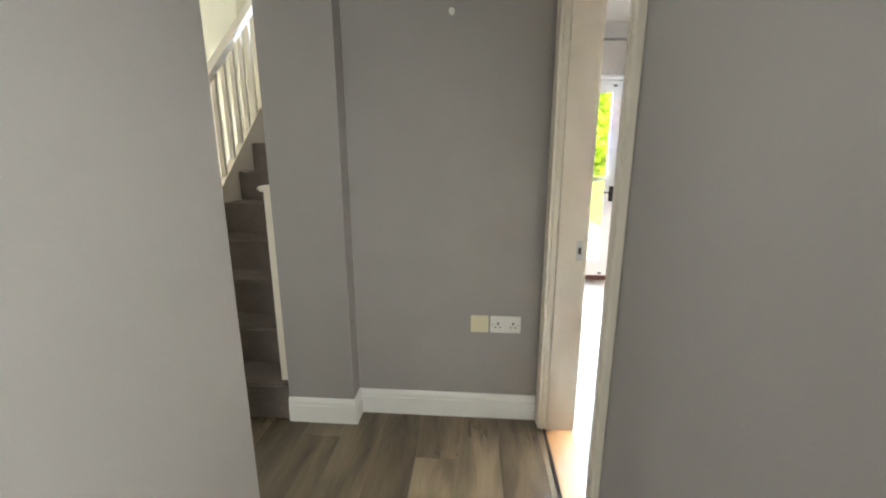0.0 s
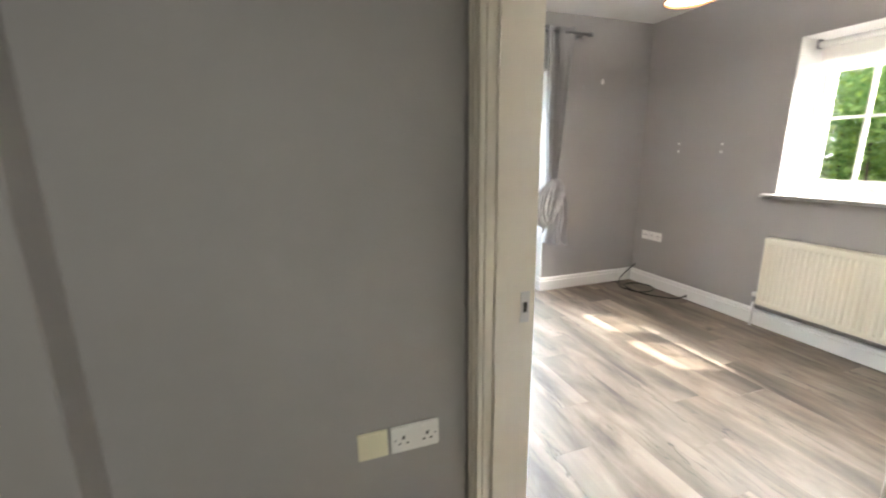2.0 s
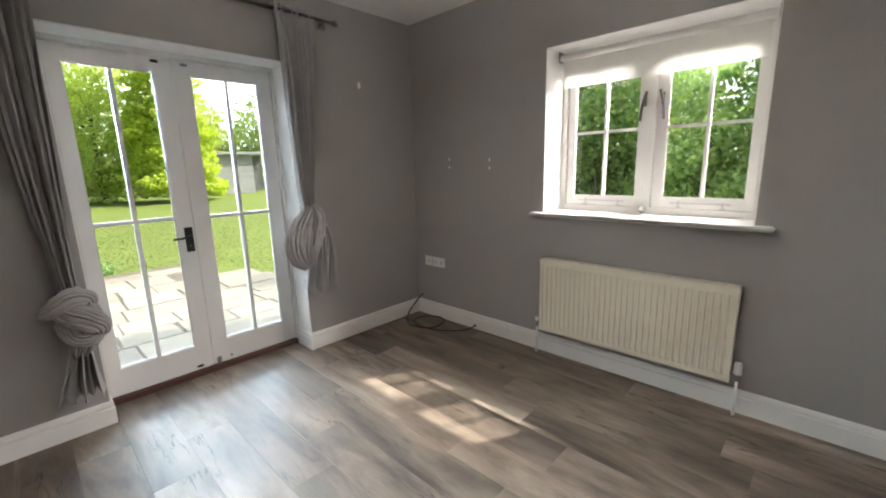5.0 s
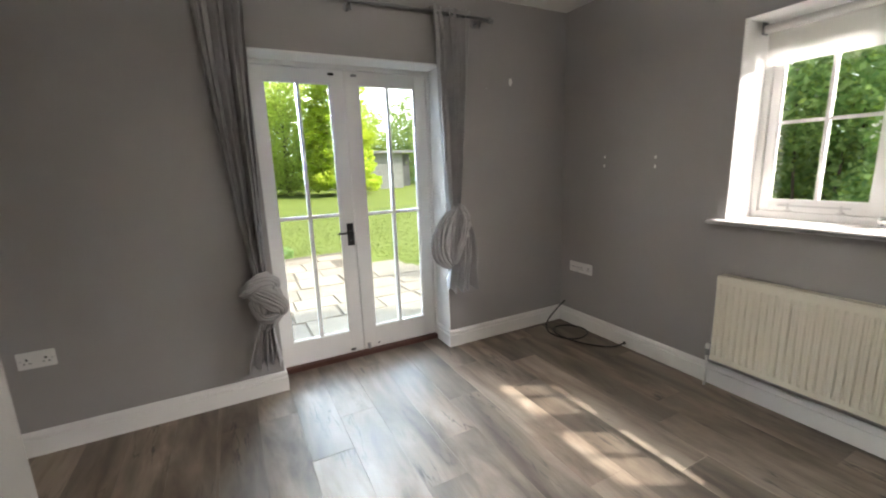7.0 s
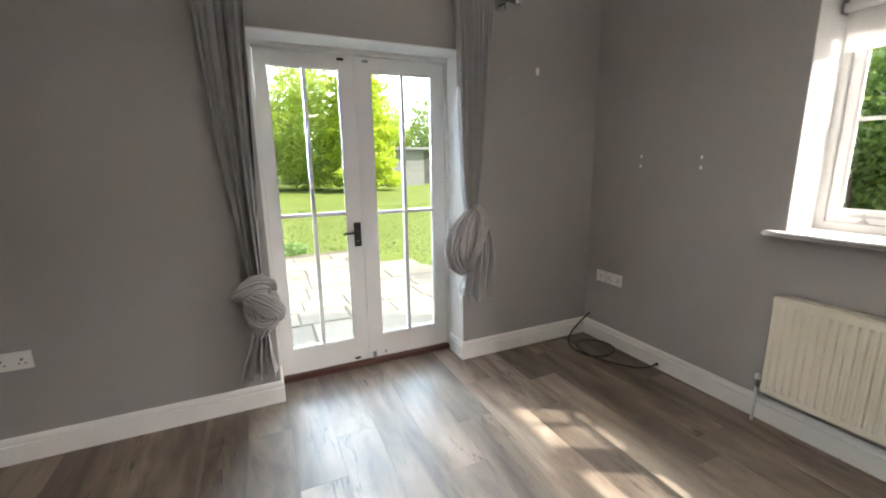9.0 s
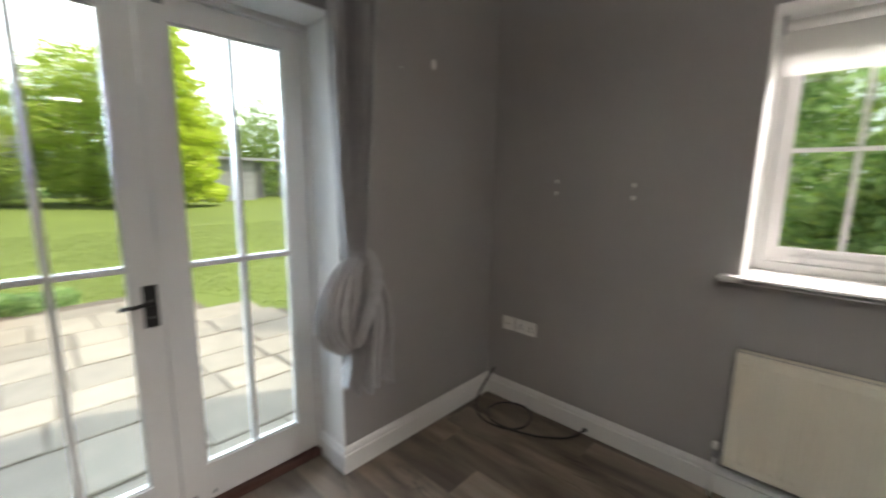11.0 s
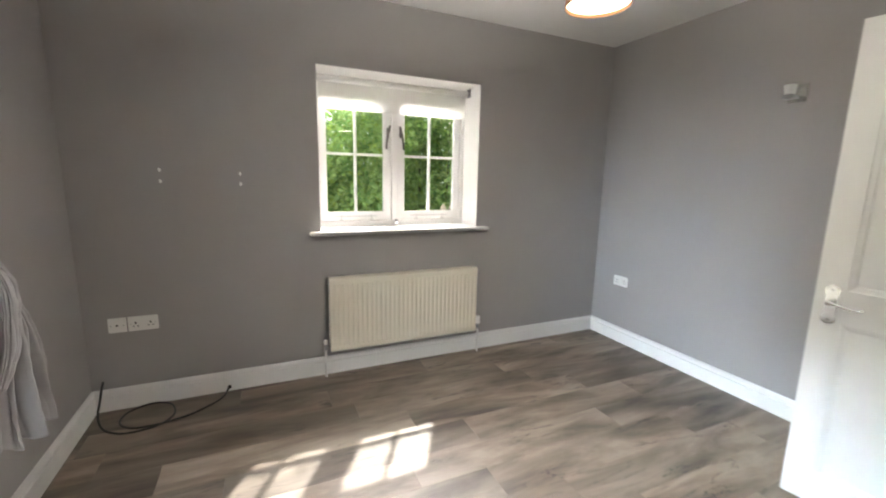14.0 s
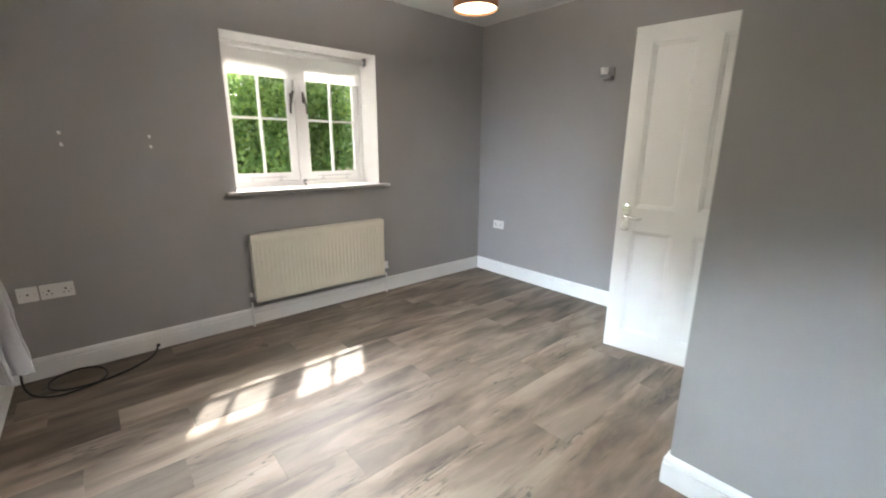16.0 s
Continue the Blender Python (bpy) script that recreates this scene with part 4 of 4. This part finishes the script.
tube(bm, (0, 0.088, -0.014), (0, 0.088, -0.010), 0.024, seg=24)
part("glass_cup", bm, FROST, wl, "frosted white glass cup", smooth=True)

# ---- small marks and cable ----


def filler_mark(at, axis, w, h, label="white filler patch on the painted wall"):
    bm = bmesh.new()
    n = 9
    pts = []
    for i in range(n):
        a = 2 * math.pi * i / n
        r = 1 + 0.25 * noise.noise((at[0] * 7 + i, at[2] * 5, 3.1))
        u, v = math.cos(a) * w / 2 * r, math.sin(a) * h / 2 * r
        pts.append((u, v))
    for d in (0.0, 0.0015):
        ring = []
        for u, v in pts:
            p = {"x": (at[0] - d, at[1] + u, at[2] + v), "y": (at[0] + u, at[1] - d, at[2] + v)}[axis]
            ring.append(bm.verts.new(p))
        if d == 0.0:
            first = ring
    bm.faces.new(ring)
    for i in range(n):
        bm.faces.new((first[i], first[(i + 1) % n], ring[(i + 1) % n], ring[i]))
    tagged(part("filler_mark", bm, FILLER), label, "filler mark", "filler marks")


filler_mark((2.913, N_Y, 1.953), "y", 0.032, 0.052)
# stands for a small hole in the wall, drawn as a white patch
filler_mark((2.70, N_Y, 1.90), "y", 0.007, 0.007)
for y, z in ((3.474, 1.385), (3.474, 1.322), (3.068, 1.372), (3.068, 1.312)):
    filler_mark((E_X, y, z), "x", 0.016, 0.022)
filler_mark((0.184, HN0, 1.891), "y", 0.026, 0.032)

cu = bpy.data.curves.new("aerial_cable", "CURVE")
cu.dimensions, cu.bevel_depth, cu.bevel_resolution = "3D", 0.0060, 3
sp_ = cu.splines.new("BEZIER")
cps = [(3.449, 3.843, 0.176), (3.36, 3.835, 0.13), (3.215, 3.805, 0.03), (3.165, 3.74, 0.006), (3.14, 3.62, 0.006), (3.20, 3.50, 0.006), (3.33, 3.49, 0.006), (3.415, 3.56, 0.007), (3.405, 3.67, 0.009), (3.29, 3.735, 0.014), (3.185, 3.69, 0.015), (3.155, 3.58, 0.014), (3.20, 3.43, 0.006), (3.265, 3.32, 0.006), (3.36, 3.235, 0.008), (3.434, 3.205, 0.030)]
sp_.bezier_points.add(len(cps) - 1)
for bp, p in zip(sp_.bezier_points, cps):
    bp.co, bp.handle_left_type, bp.handle_right_type = p, "AUTO", "AUTO"
cu.materials.append(RUBBER)
tagged(new("aerial_cable", cu), "black cable coiled on the floor in the corner", "cable")
tagged(part("cable_gland", tube(bmesh.new(), (3.4335, 3.205, 0.030), (3.424, 3.205, 0.030), 0.011, seg=12), BLACK), "black cable gland in the skirting board", "cable gland")

# ---- stairs ----
stairs = thing("staircase", "carpeted staircase with a painted balustrade", "staircase")
RISE, GO, Y0 = 0.2, 0.215, 1.52
for k in range(1, 13):
    ya = Y0 + GO * (k - 1)
    bm = B(-1.40, -0.622 if k > 1 else -0.60, ya, ya + GO + 0.03, 0 if k == 1 else RISE * (k - 2) + 0.02, RISE * k - 0.03) if k > 1 else B(-1.40, -0.622, ya, ya + GO + 0.03, 0, RISE - 0.03)
    box(bm, -1.40, -0.622, ya - 0.022, ya + GO, RISE * k - 0.034, RISE * k, bevel=0.012)
    part("step", bm, CARPET, stairs)
sl = RISE / GO


def slanted(bm, x0, x1, y0, y1, z_at_y0, h, s):
    vs = []
    for x in (x0, x1):
        for y, z in ((y0, z_at_y0), (y1, z_at_y0 + s * (y1 - y0))):
            vs.append((bm.verts.new((x, y, z)), bm.verts.new((x, y, z + h))))
    (a, b), (c, d), (e, f), (g, h_) = vs
    for q in ((a, c, d, b), (e, f, h_, g), (a, e, g, c), (b, d, h_, f), (a, b, f, e), (c, g, h_, d)):
        bm.faces.new(q)
    return bm


part("string", slanted(bmesh.new(), -1.445, -1.402, 1.50, 4.1, -0.02, 0.30, sl), OFFWHITE, stairs)
part("handrail", slanted(bmesh.new(), -1.455, -1.395, 1.62, 3.6, 1.02, 0.065, 0.957), OFFWHITE, stairs)
for i in range(15):
    y = 1.74 + i * 0.1215
    part("baluster", B(-1.442, -1.410, y - 0.016, y + 0.016, 0.27 + sl * (y - 1.5), 1.04 + 0.957 * (y - 1.62), bevel=0.002), OFFWHITE, stairs)
part("newel", B(-1.47, -1.38, 1.53, 1.62, 0, 1.18, bevel=0.006), OFFWHITE, stairs)
bm = B(-0.668, -0.621, 1.545, 1.64, 0.2, 1.150, bevel=0.003)
half = part("half_newel", bm, OFFWHITE, stairs, "white half newel against the pier")
part("cap", B(-0.690, -0.621, 1.525, 1.66, 1.150, 1.175, bevel=0.009), OFFWHITE, half)

# hall window and far details
hw = tagged(thing("window_hall", "small white framed hall window", "window"), kind="structure")
part("frame", B(-3.36, -3.30, 2.75, 4.06, 0.95, 1.0), WHITE, hw)
part("frame", B(-3.36, -3.30, 2.75, 4.06, 1.69, 1.74), WHITE, hw)
for y in (2.75, 3.38, 4.01):
    part("frame", B(-3.36, -3.30, y, y + 0.05, 1.0, 1.69), WHITE, hw)
for y in (2.80, 3.43):
    pane = part("pane", B(-3.335, -3.330, y, y + 0.58, 1.0, 1.69), GLASS, hw)
    pane.visible_shadow = False

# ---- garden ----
def sky_glow_material(name, strength):
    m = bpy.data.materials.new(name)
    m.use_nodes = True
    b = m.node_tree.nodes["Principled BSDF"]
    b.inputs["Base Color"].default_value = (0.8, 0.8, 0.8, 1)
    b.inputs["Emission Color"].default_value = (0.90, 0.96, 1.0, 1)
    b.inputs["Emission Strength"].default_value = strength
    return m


# glowing walls added as a white sky, which also light the room
SKY_GLOW = sky_glow_material("bright_sky_glow", 2.2)
SKY_GLOW_EAST = sky_glow_material("soft_sky_glow", 0.5)
structure("backdrop_north", B(-140, 140, 110, 110.5, -3, 70), SKY_GLOW, "glowing white backdrop standing in for the sky beyond the garden")
structure("backdrop_east", B(90, 90.5, -120, 109, -3, 60), SKY_GLOW_EAST, "glowing white backdrop standing in for the sky beyond the hedge")
structure("ground", B(-160, 160, -160, 300, -0.30, -0.085), GRASS, "mown green lawn reaching to the horizon")
bm = B(-6, 2.75, 4.25, 8.40, -0.15, -0.055)
box(bm, 2.75, 3.35, 4.25, 6.7, -0.15, -0.055)
structure("patio_bed", bm, GRAVEL, "mortar bed between the paving stones")


def leaves(name, count, sampler, size, material, seed, parent=None, aspect=0.55, kind="", flat=1.0):
    """Many small pointed leaves, joined, each a folded quad of its own direction."""
    rs = np.random.RandomState(seed)
    p = sampler(rs, count)
    count = len(p)
    d = rs.normal(size=(count, 3))
    d[:, 2] *= flat
    d /= np.linalg.norm(d, axis=1)[:, None]
    q = rs.normal(size=(count, 3))
    q -= (q * d).sum(1)[:, None] * d
    q /= np.linalg.norm(q, axis=1)[:, None]
    s = size * rs.uniform(0.6, 1.3, size=(count, 1))
    v = np.stack([p - d * s / 2, p + q * s * aspect / 2, p + d * s / 2, p - q * s * aspect / 2], axis=1).reshape(-1, 3)
    f = np.arange(count * 4).reshape(-1, 4)
    me = bpy.data.meshes.new(name)
    me.from_pydata(v.tolist(), [], f.tolist())
    me.materials.append(material)
    ob = new(name, me)
    if parent:
        ob.parent = parent
    if kind:
        tagged(ob, kind=kind)
    return ob


def clumps(centres, radii, squash=1.0):
    centres, radii = np.array(centres, float), np.array(radii, float)

    def sample(rs, n):
        i = rs.choice(len(centres), size=n, p=radii ** 2 / (radii ** 2).sum())
        d = rs.normal(size=(n, 3))
        d /= np.linalg.norm(d, axis=1)[:, None]
        r = radii[i][:, None] * rs.uniform(0.45, 1.0, size=(n, 1)) ** 0.5
        d[:, 2] *= squash
        return centres[i] + d * r

    return sample


def tree(label, x, y, height, spread, material, seed, leaf=0.16, count=9000, trunk=0.16, low=0.25, n_clumps=34, cone=False, tuft=(0.32, 0.5), flat=1.0):
    rnd = random.Random(seed)
    t = thing("tree", label, "tree", "garden trees", at=(x, y, -0.085))
    bm = tube(bmesh.new(), (0, 0, 0), (rnd.uniform(-0.1, 0.1), 0, height * 0.62), trunk, trunk * 0.35, seg=10)
    cs, rs = [], []
    for i in range(n_clumps):
        f = (i + rnd.random()) / n_clumps
        z = height * (low + (1 - low) * f * 0.93)
        if cone:
            reach = spread * (1.04 - f) ** 0.42
        else:
            reach = spread * math.sin(math.pi * (0.14 + 0.8 * f)) ** 0.7
        a = i * 2.4 + rnd.uniform(-0.4, 0.4)
        rr = reach * rnd.uniform(0.35, 0.82) if not cone else reach * rnd.uniform(0.55, 0.95)
        cs.append((math.cos(a) * rr, math.sin(a) * rr, z))
        rs.append(max(0.28, reach * rnd.uniform(*tuft)))
        if i % 3 == 0:
            tube(bm, (0, 0, max(0.2, z - rr * 0.6)), cs[-1], trunk * 0.3, trunk * 0.08, seg=6)
    part("trunk", bm, BARK, t)
    leaves("crown", count, clumps(cs, rs, 0.7 * (0.6 if cone else 1.0)), leaf, material, seed, t, flat=flat)
    return t


# flagstones: courses of uneven width, each stone an object
rnd = random.Random(21)
stones = thing("paving", "pale sandstone flags of mixed sizes laid as a patio", "paving", kind="structure")
y = 4.27
count = 0
while y < 8.35:
    depth = rnd.choice((0.30, 0.36, 0.45, 0.54))
    x = -4.2 + rnd.uniform(0, 0.4)
    while x < 3.6:
        w = rnd.choice((0.34, 0.45, 0.55, 0.68))
        x1, y1 = x + w, y + depth
        limit = 8.4 - max(0.0, (x1 - 2.7)) * 2.4 + rnd.uniform(-0.15, 0.1)
        if y1 < limit:
            bm = bmesh.new()
            jit = [rnd.uniform(0.004, 0.011) for _ in range(4)]
            box(bm, x + jit[0], x1 - jit[1], y + jit[2], y1 - jit[3], -0.10, -0.042 + rnd.uniform(-0.005, 0.005))
            for v in bm.verts:
                v.co.x += rnd.uniform(-0.012, 0.012)
                v.co.y += rnd.uniform(-0.012, 0.012)
            bmesh.ops.bevel(bm, geom=[e for e in bm.edges if e.verts[0].co.z > -0.06 and e.verts[1].co.z > -0.06], offset=0.007, segments=1, affect="EDGES")
            part("flagstone", bm, STONE, stones)
            count += 1
        x = x1
    y += depth


def lawn_blades(rs, n):
    p = np.zeros((n, 3))
    p[:, 0] = rs.uniform(-5, 12, n)
    p[:, 1] = 6.5 + 9.5 * rs.uniform(0, 1, n) ** 1.4
    edge = 8.4 - np.maximum(0, p[:, 0] - 2.7) * 2.4
    keep = (p[:, 1] > edge) & ~((p[:, 1] < 8.4) & (p[:, 0] < 2.7))
    p = p[keep]
    p[:, 2] = -0.07 + 0.02 * rs.rand(len(p))
    return p


tagged(leaves("grass", 60000, lawn_blades, 0.055, BLADE, 4, aspect=0.16), "short lawn grass along the patio edge", "grass", kind="stuff")

# brick pillar at the patio edge
pil = thing("brick_pillar", "low red brick pillar with a pale stone cap", "pillar", at=(0.93, 8.15, -0.085))
for c in range(5):
    for i in range(2):
        for j in range(2):
            part("brick", B(-0.215 + i * 0.22, -0.010 + i * 0.22, -0.215 + j * 0.22, -0.010 + j * 0.22, c * 0.075, c * 0.075 + 0.065, bevel=0.004), BRICK, pil)
part("mortar", B(-0.20, 0.20, -0.20, 0.20, 0, 0.375), GRAVEL, pil)
part("cap", B(-0.26, 0.26, -0.26, 0.26, 0.375, 0.445, bevel=0.012), STONE, pil)
leaves("low_plant_leaves", 1400, clumps([(1.35, 8.5, -0.02), (1.6, 8.55, 0.0), (1.15, 8.6, 0.02)], [0.25, 0.22, 0.2], 0.6), 0.07, LEAF_HEDGE, 9)
tagged(bpy.data.objects["low_plant_leaves"], "low green plants beside the brick pillar", "plant", kind="stuff")

# shed
shed = thing("shed", "white weatherboarded garden shed with an open lean-to", "shed", at=(9.5, 30.0, -0.085))
for i in range(13):
    part("board", B(0, 3.1, -0.02, 0.012, i * 0.20, i * 0.20 + 0.192, bevel=0.005), BOARD, shed)
part("side_wall", B(0, 0.05, 0.012, 3.0, 0, 2.6), BOARD, shed)
part("back_wall", B(0.05, 4.9, 2.95, 3.0, 0, 2.55), FELT, shed)
part("inner_wall", B(3.05, 3.10, 0.012, 2.95, 0, 2.55), FELT, shed)
part("post", B(4.8, 4.9, 0, 0.1, 0, 2.6), BOARD, shed)
part("roof", slanted(bmesh.new(), -0.25, 5.2, -0.3, 3.2, 2.62, 0.08, 0.05), FELT, shed, "dark felted flat roof")
part("fascia", B(-0.25, 5.2, -0.335, -0.3, 2.55, 2.72), BOARD, shed)

tree("golden yellow-green conifer with dense foliage", 7.0, 25.8, 9.6, 2.05, LEAF_GOLD, 31, 0.22, 26000, 0.14, 0.04, 170, True, (0.24, 0.40), 0.5)
tree("broad light green tree behind the lawn", 4.4, 29.5, 8.4, 3.2, LEAF_LIGHT, 38, 0.20, 26000, 0.16, 0.03, 90, tuft=(0.26, 0.42), flat=0.8)
tree("broad light green tree behind the shed", 11.2, 37.0, 7.8, 3.2, LEAF_LIGHT, 33, 0.22, 14000, 0.16, 0.1, 70, tuft=(0.22, 0.36), flat=0.6)
shrub = tree("large light green shrub with white blossom behind the lawn", 0.2, 30.0, 7.0, 3.0, LEAF_LIGHT, 35, 0.2, 22000, 0.12, 0.03, 44)
leaves("blossom", 1500, clumps([(0.5, -2.2, 3.0), (-0.7, -2.1, 2.2), (0.1, -2.0, 4.1), (1.4, -1.7, 2.6)], [0.8, 0.9, 0.6, 0.7], 0.7), 0.13, BLOSSOM, 36, shrub, aspect=0.9)
tree("thin grey-green tree beyond the shed", 16.5, 38.0, 8.4, 3.0, LEAF_TREE, 34, 0.2, 7000)
for i, (x, y, h, s) in enumerate(((-9, 36, 6.5, 3.8), (-4.5, 38, 7.2, 3.6), (-0.5, 37, 6.6, 3.6), (5, 40, 7.6, 4.0), (11, 39, 6.2, 4.0), (17, 36, 6.8, 4.0), (23, 34, 7.0, 4.2), (-14, 34, 7, 4.2))):
    tree("green garden tree in the far boundary row", x, y, h, s, LEAF_TREE, 40 + i, 0.24, 9000, 0.2, 0.06, 30)


def far_hedge(rs, n):
    p = np.stack([rs.uniform(-22, 32, n), rs.uniform(38, 42, n), -0.14 + 2.6 * rs.uniform(0, 1, n) ** 0.8], axis=1)
    p[:, 2] *= 1 + 0.25 * np.sin(p[:, 0] * 1.3) + 0.15 * np.sin(p[:, 0] * 3.1)
    return p


tagged(leaves("boundary_hedge", 16000, far_hedge, 0.3, LEAF_HEDGE, 60), "dark green hedge along the far boundary", "hedge", kind="stuff")

# side hedge seen through the window
HX = 6.0


def side_hedge(rs, n):
    y = rs.uniform(-5.5, 5.4, n)
    z = -0.14 + 3.9 * rs.uniform(0, 1, n)
    face = HX + 0.28 * np.sin(y * 2.3) + 0.22 * np.sin(y * 5.1 + z * 3) + 0.20 * np.sin(z * 4.3 + y) - 0.10 * z
    x = face + np.abs(rs.normal(0, 0.34, n))
    top = 3.1 + 0.35 * np.sin(y * 1.7) + 0.25 * np.sin(y * 4.4)
    keep = (z < top) | (rs.uniform(0, 1, n) < 0.25)
    return np.stack([x, y, z], axis=1)[keep]


hedge = thing("side_hedge", "tall mixed green hedge beside the house", "hedge")
leaves("foliage", 88000, side_hedge, 0.085, LEAF_HEDGE, 71, hedge)
leaves("light_foliage", 34000, side_hedge, 0.070, LEAF_TREE, 73, hedge)


def deep_hedge(rs, n):
    y, z = rs.uniform(-6, 5.6, n), -0.1 + 3.5 * rs.uniform(0, 1, n)
    x = HX + 0.75 + 0.9 * rs.uniform(0, 1, n)
    keep = z < 2.65 + 0.45 * np.sin(y * 2.1) + 0.3 * np.sin(y * 5.3)
    return np.stack([x, y, z], axis=1)[keep]


leaves("inner_foliage", 80000, deep_hedge, 0.12, LEAF_HEDGE, 74, hedge)


def blossom(rs, n):
    p = side_hedge(rs, n)
    return p[(p[:, 2] > 1.5 + 0.5 * np.sin(p[:, 1] * 2.2)) & (np.sin(p[:, 1] * 3.7 + p[:, 2] * 2.9) > 0.35)] - np.array([0.12, 0, 0])


leaves("blossom", 9000, blossom, 0.035, BLOSSOM, 72, hedge, aspect=0.9)
bm = bmesh.new()
rnd = random.Random(5)
for i in range(30):
    yy = -5 + i * 0.34 + rnd.uniform(-0.1, 0.1)
    tube(bm, (HX + 0.5, yy, -0.14), (HX + 0.45 + rnd.uniform(-0.2, 0.2), yy + rnd.uniform(-0.3, 0.3), 2.4), 0.022, 0.008, seg=6)
part("stems", bm, BARK, hedge)

fence = thing("picket_fence", "weathered wooden picket fence outside the window", "fence")
for i in range(20):
    yy = -1.1 + i * 0.105
    bm = B(5.20, 5.222, yy, yy + 0.07, -0.14, 1.02)
    vs = [bm.verts.new(p) for p in ((5.20, yy, 1.02), (5.20, yy + 0.07, 1.02), (5.20, yy + 0.035, 1.075), (5.222, yy, 1.02), (5.222, yy + 0.07, 1.02), (5.222, yy + 0.035, 1.075))]
    for q in ((0, 1, 2), (5, 4, 3), (0, 2, 5, 3), (1, 4, 5, 2)):
        bm.faces.new([vs[j] for j in q])
    part("picket", bm, PICKET, fence)
for z in (0.2, 0.8):
    part("rail", B(5.222, 5.262, -1.2, 1.0, z, z + 0.08), PICKET, fence)

# ---- floor boards ----
PITCH, LENGTH, GAP = 0.2035, 1.22, 0.0005
KNOWN = {0: 1.910, 1: 2.200, 2: 1.485, 3: 1.738, 5: 1.150, 7: 2.235, 8: 2.505, 10: 1.920}
boards = {}


def board_mesh(name, length, width, material):
    key = (name, round(length, 3), round(width, 3))
    if key not in boards:
        bm = B(0, width, 0, length, -0.004, 0.0)
        bmesh.ops.bevel(bm, geom=[e for e in bm.edges if e.verts[0].co.z > -0.001 and e.verts[1].co.z > -0.001], offset=0.0006, segments=1, affect="EDGES")
        me = bpy.data.meshes.new(name)
        bm.to_mesh(me)
        bm.free()
        me.materials.append(material)
        boards[key] = me
    return boards[key]


def lay(parent, x0, x1, y_of, material, start, pitch, known, seed):
    rnd = random.Random(seed)
    first = math.floor((x0 - start) / pitch)
    k = first
    while start + k * pitch < x1 - 0.002:
        a, b = max(x0, start + k * pitch), min(x1, start + (k + 1) * pitch)
        ylo, yhi = y_of((a + b) / 2)
        joint = known.get(k, rnd.uniform(0, LENGTH))
        y = joint - LENGTH * math.ceil((joint - ylo) / LENGTH)
        while y < yhi:
            c, d = max(y, ylo), min(y + LENGTH, yhi)
            if d - c > 0.01:
                ob = new("board", board_mesh("board", d - c - GAP, b - a - GAP, material))
                ob.location = (a, c, 0)
                ob.parent = parent
            y += LENGTH
        k += 1


room_floor = thing("floor_boards", "grey-brown oak-look laminate boards", "floor", kind="structure")
lay(room_floor, W_X + 0.03, DW1, lambda x: (HN1, N_Y), LAMINATE, 1.165, PITCH, KNOWN, 1)
lay(room_floor, DW1, E_X, lambda x: (S_Y, N_Y if x < FD[0] or x > FD[1] else 4.095), LAMINATE, 1.165, PITCH, KNOWN, 2)
hall_floor = thing("floor_boards_hall", "brown oak-look laminate boards in the hall", "floor", kind="structure")
lay(hall_floor, -3.2, 0.640, lambda x: (-2.6, HN0 if x > -0.29 else 1.52), LAMINATE_HALL, 0.048, 0.1885, {0: 1.30, -1: 0.7, 1: 0.55}, 3)
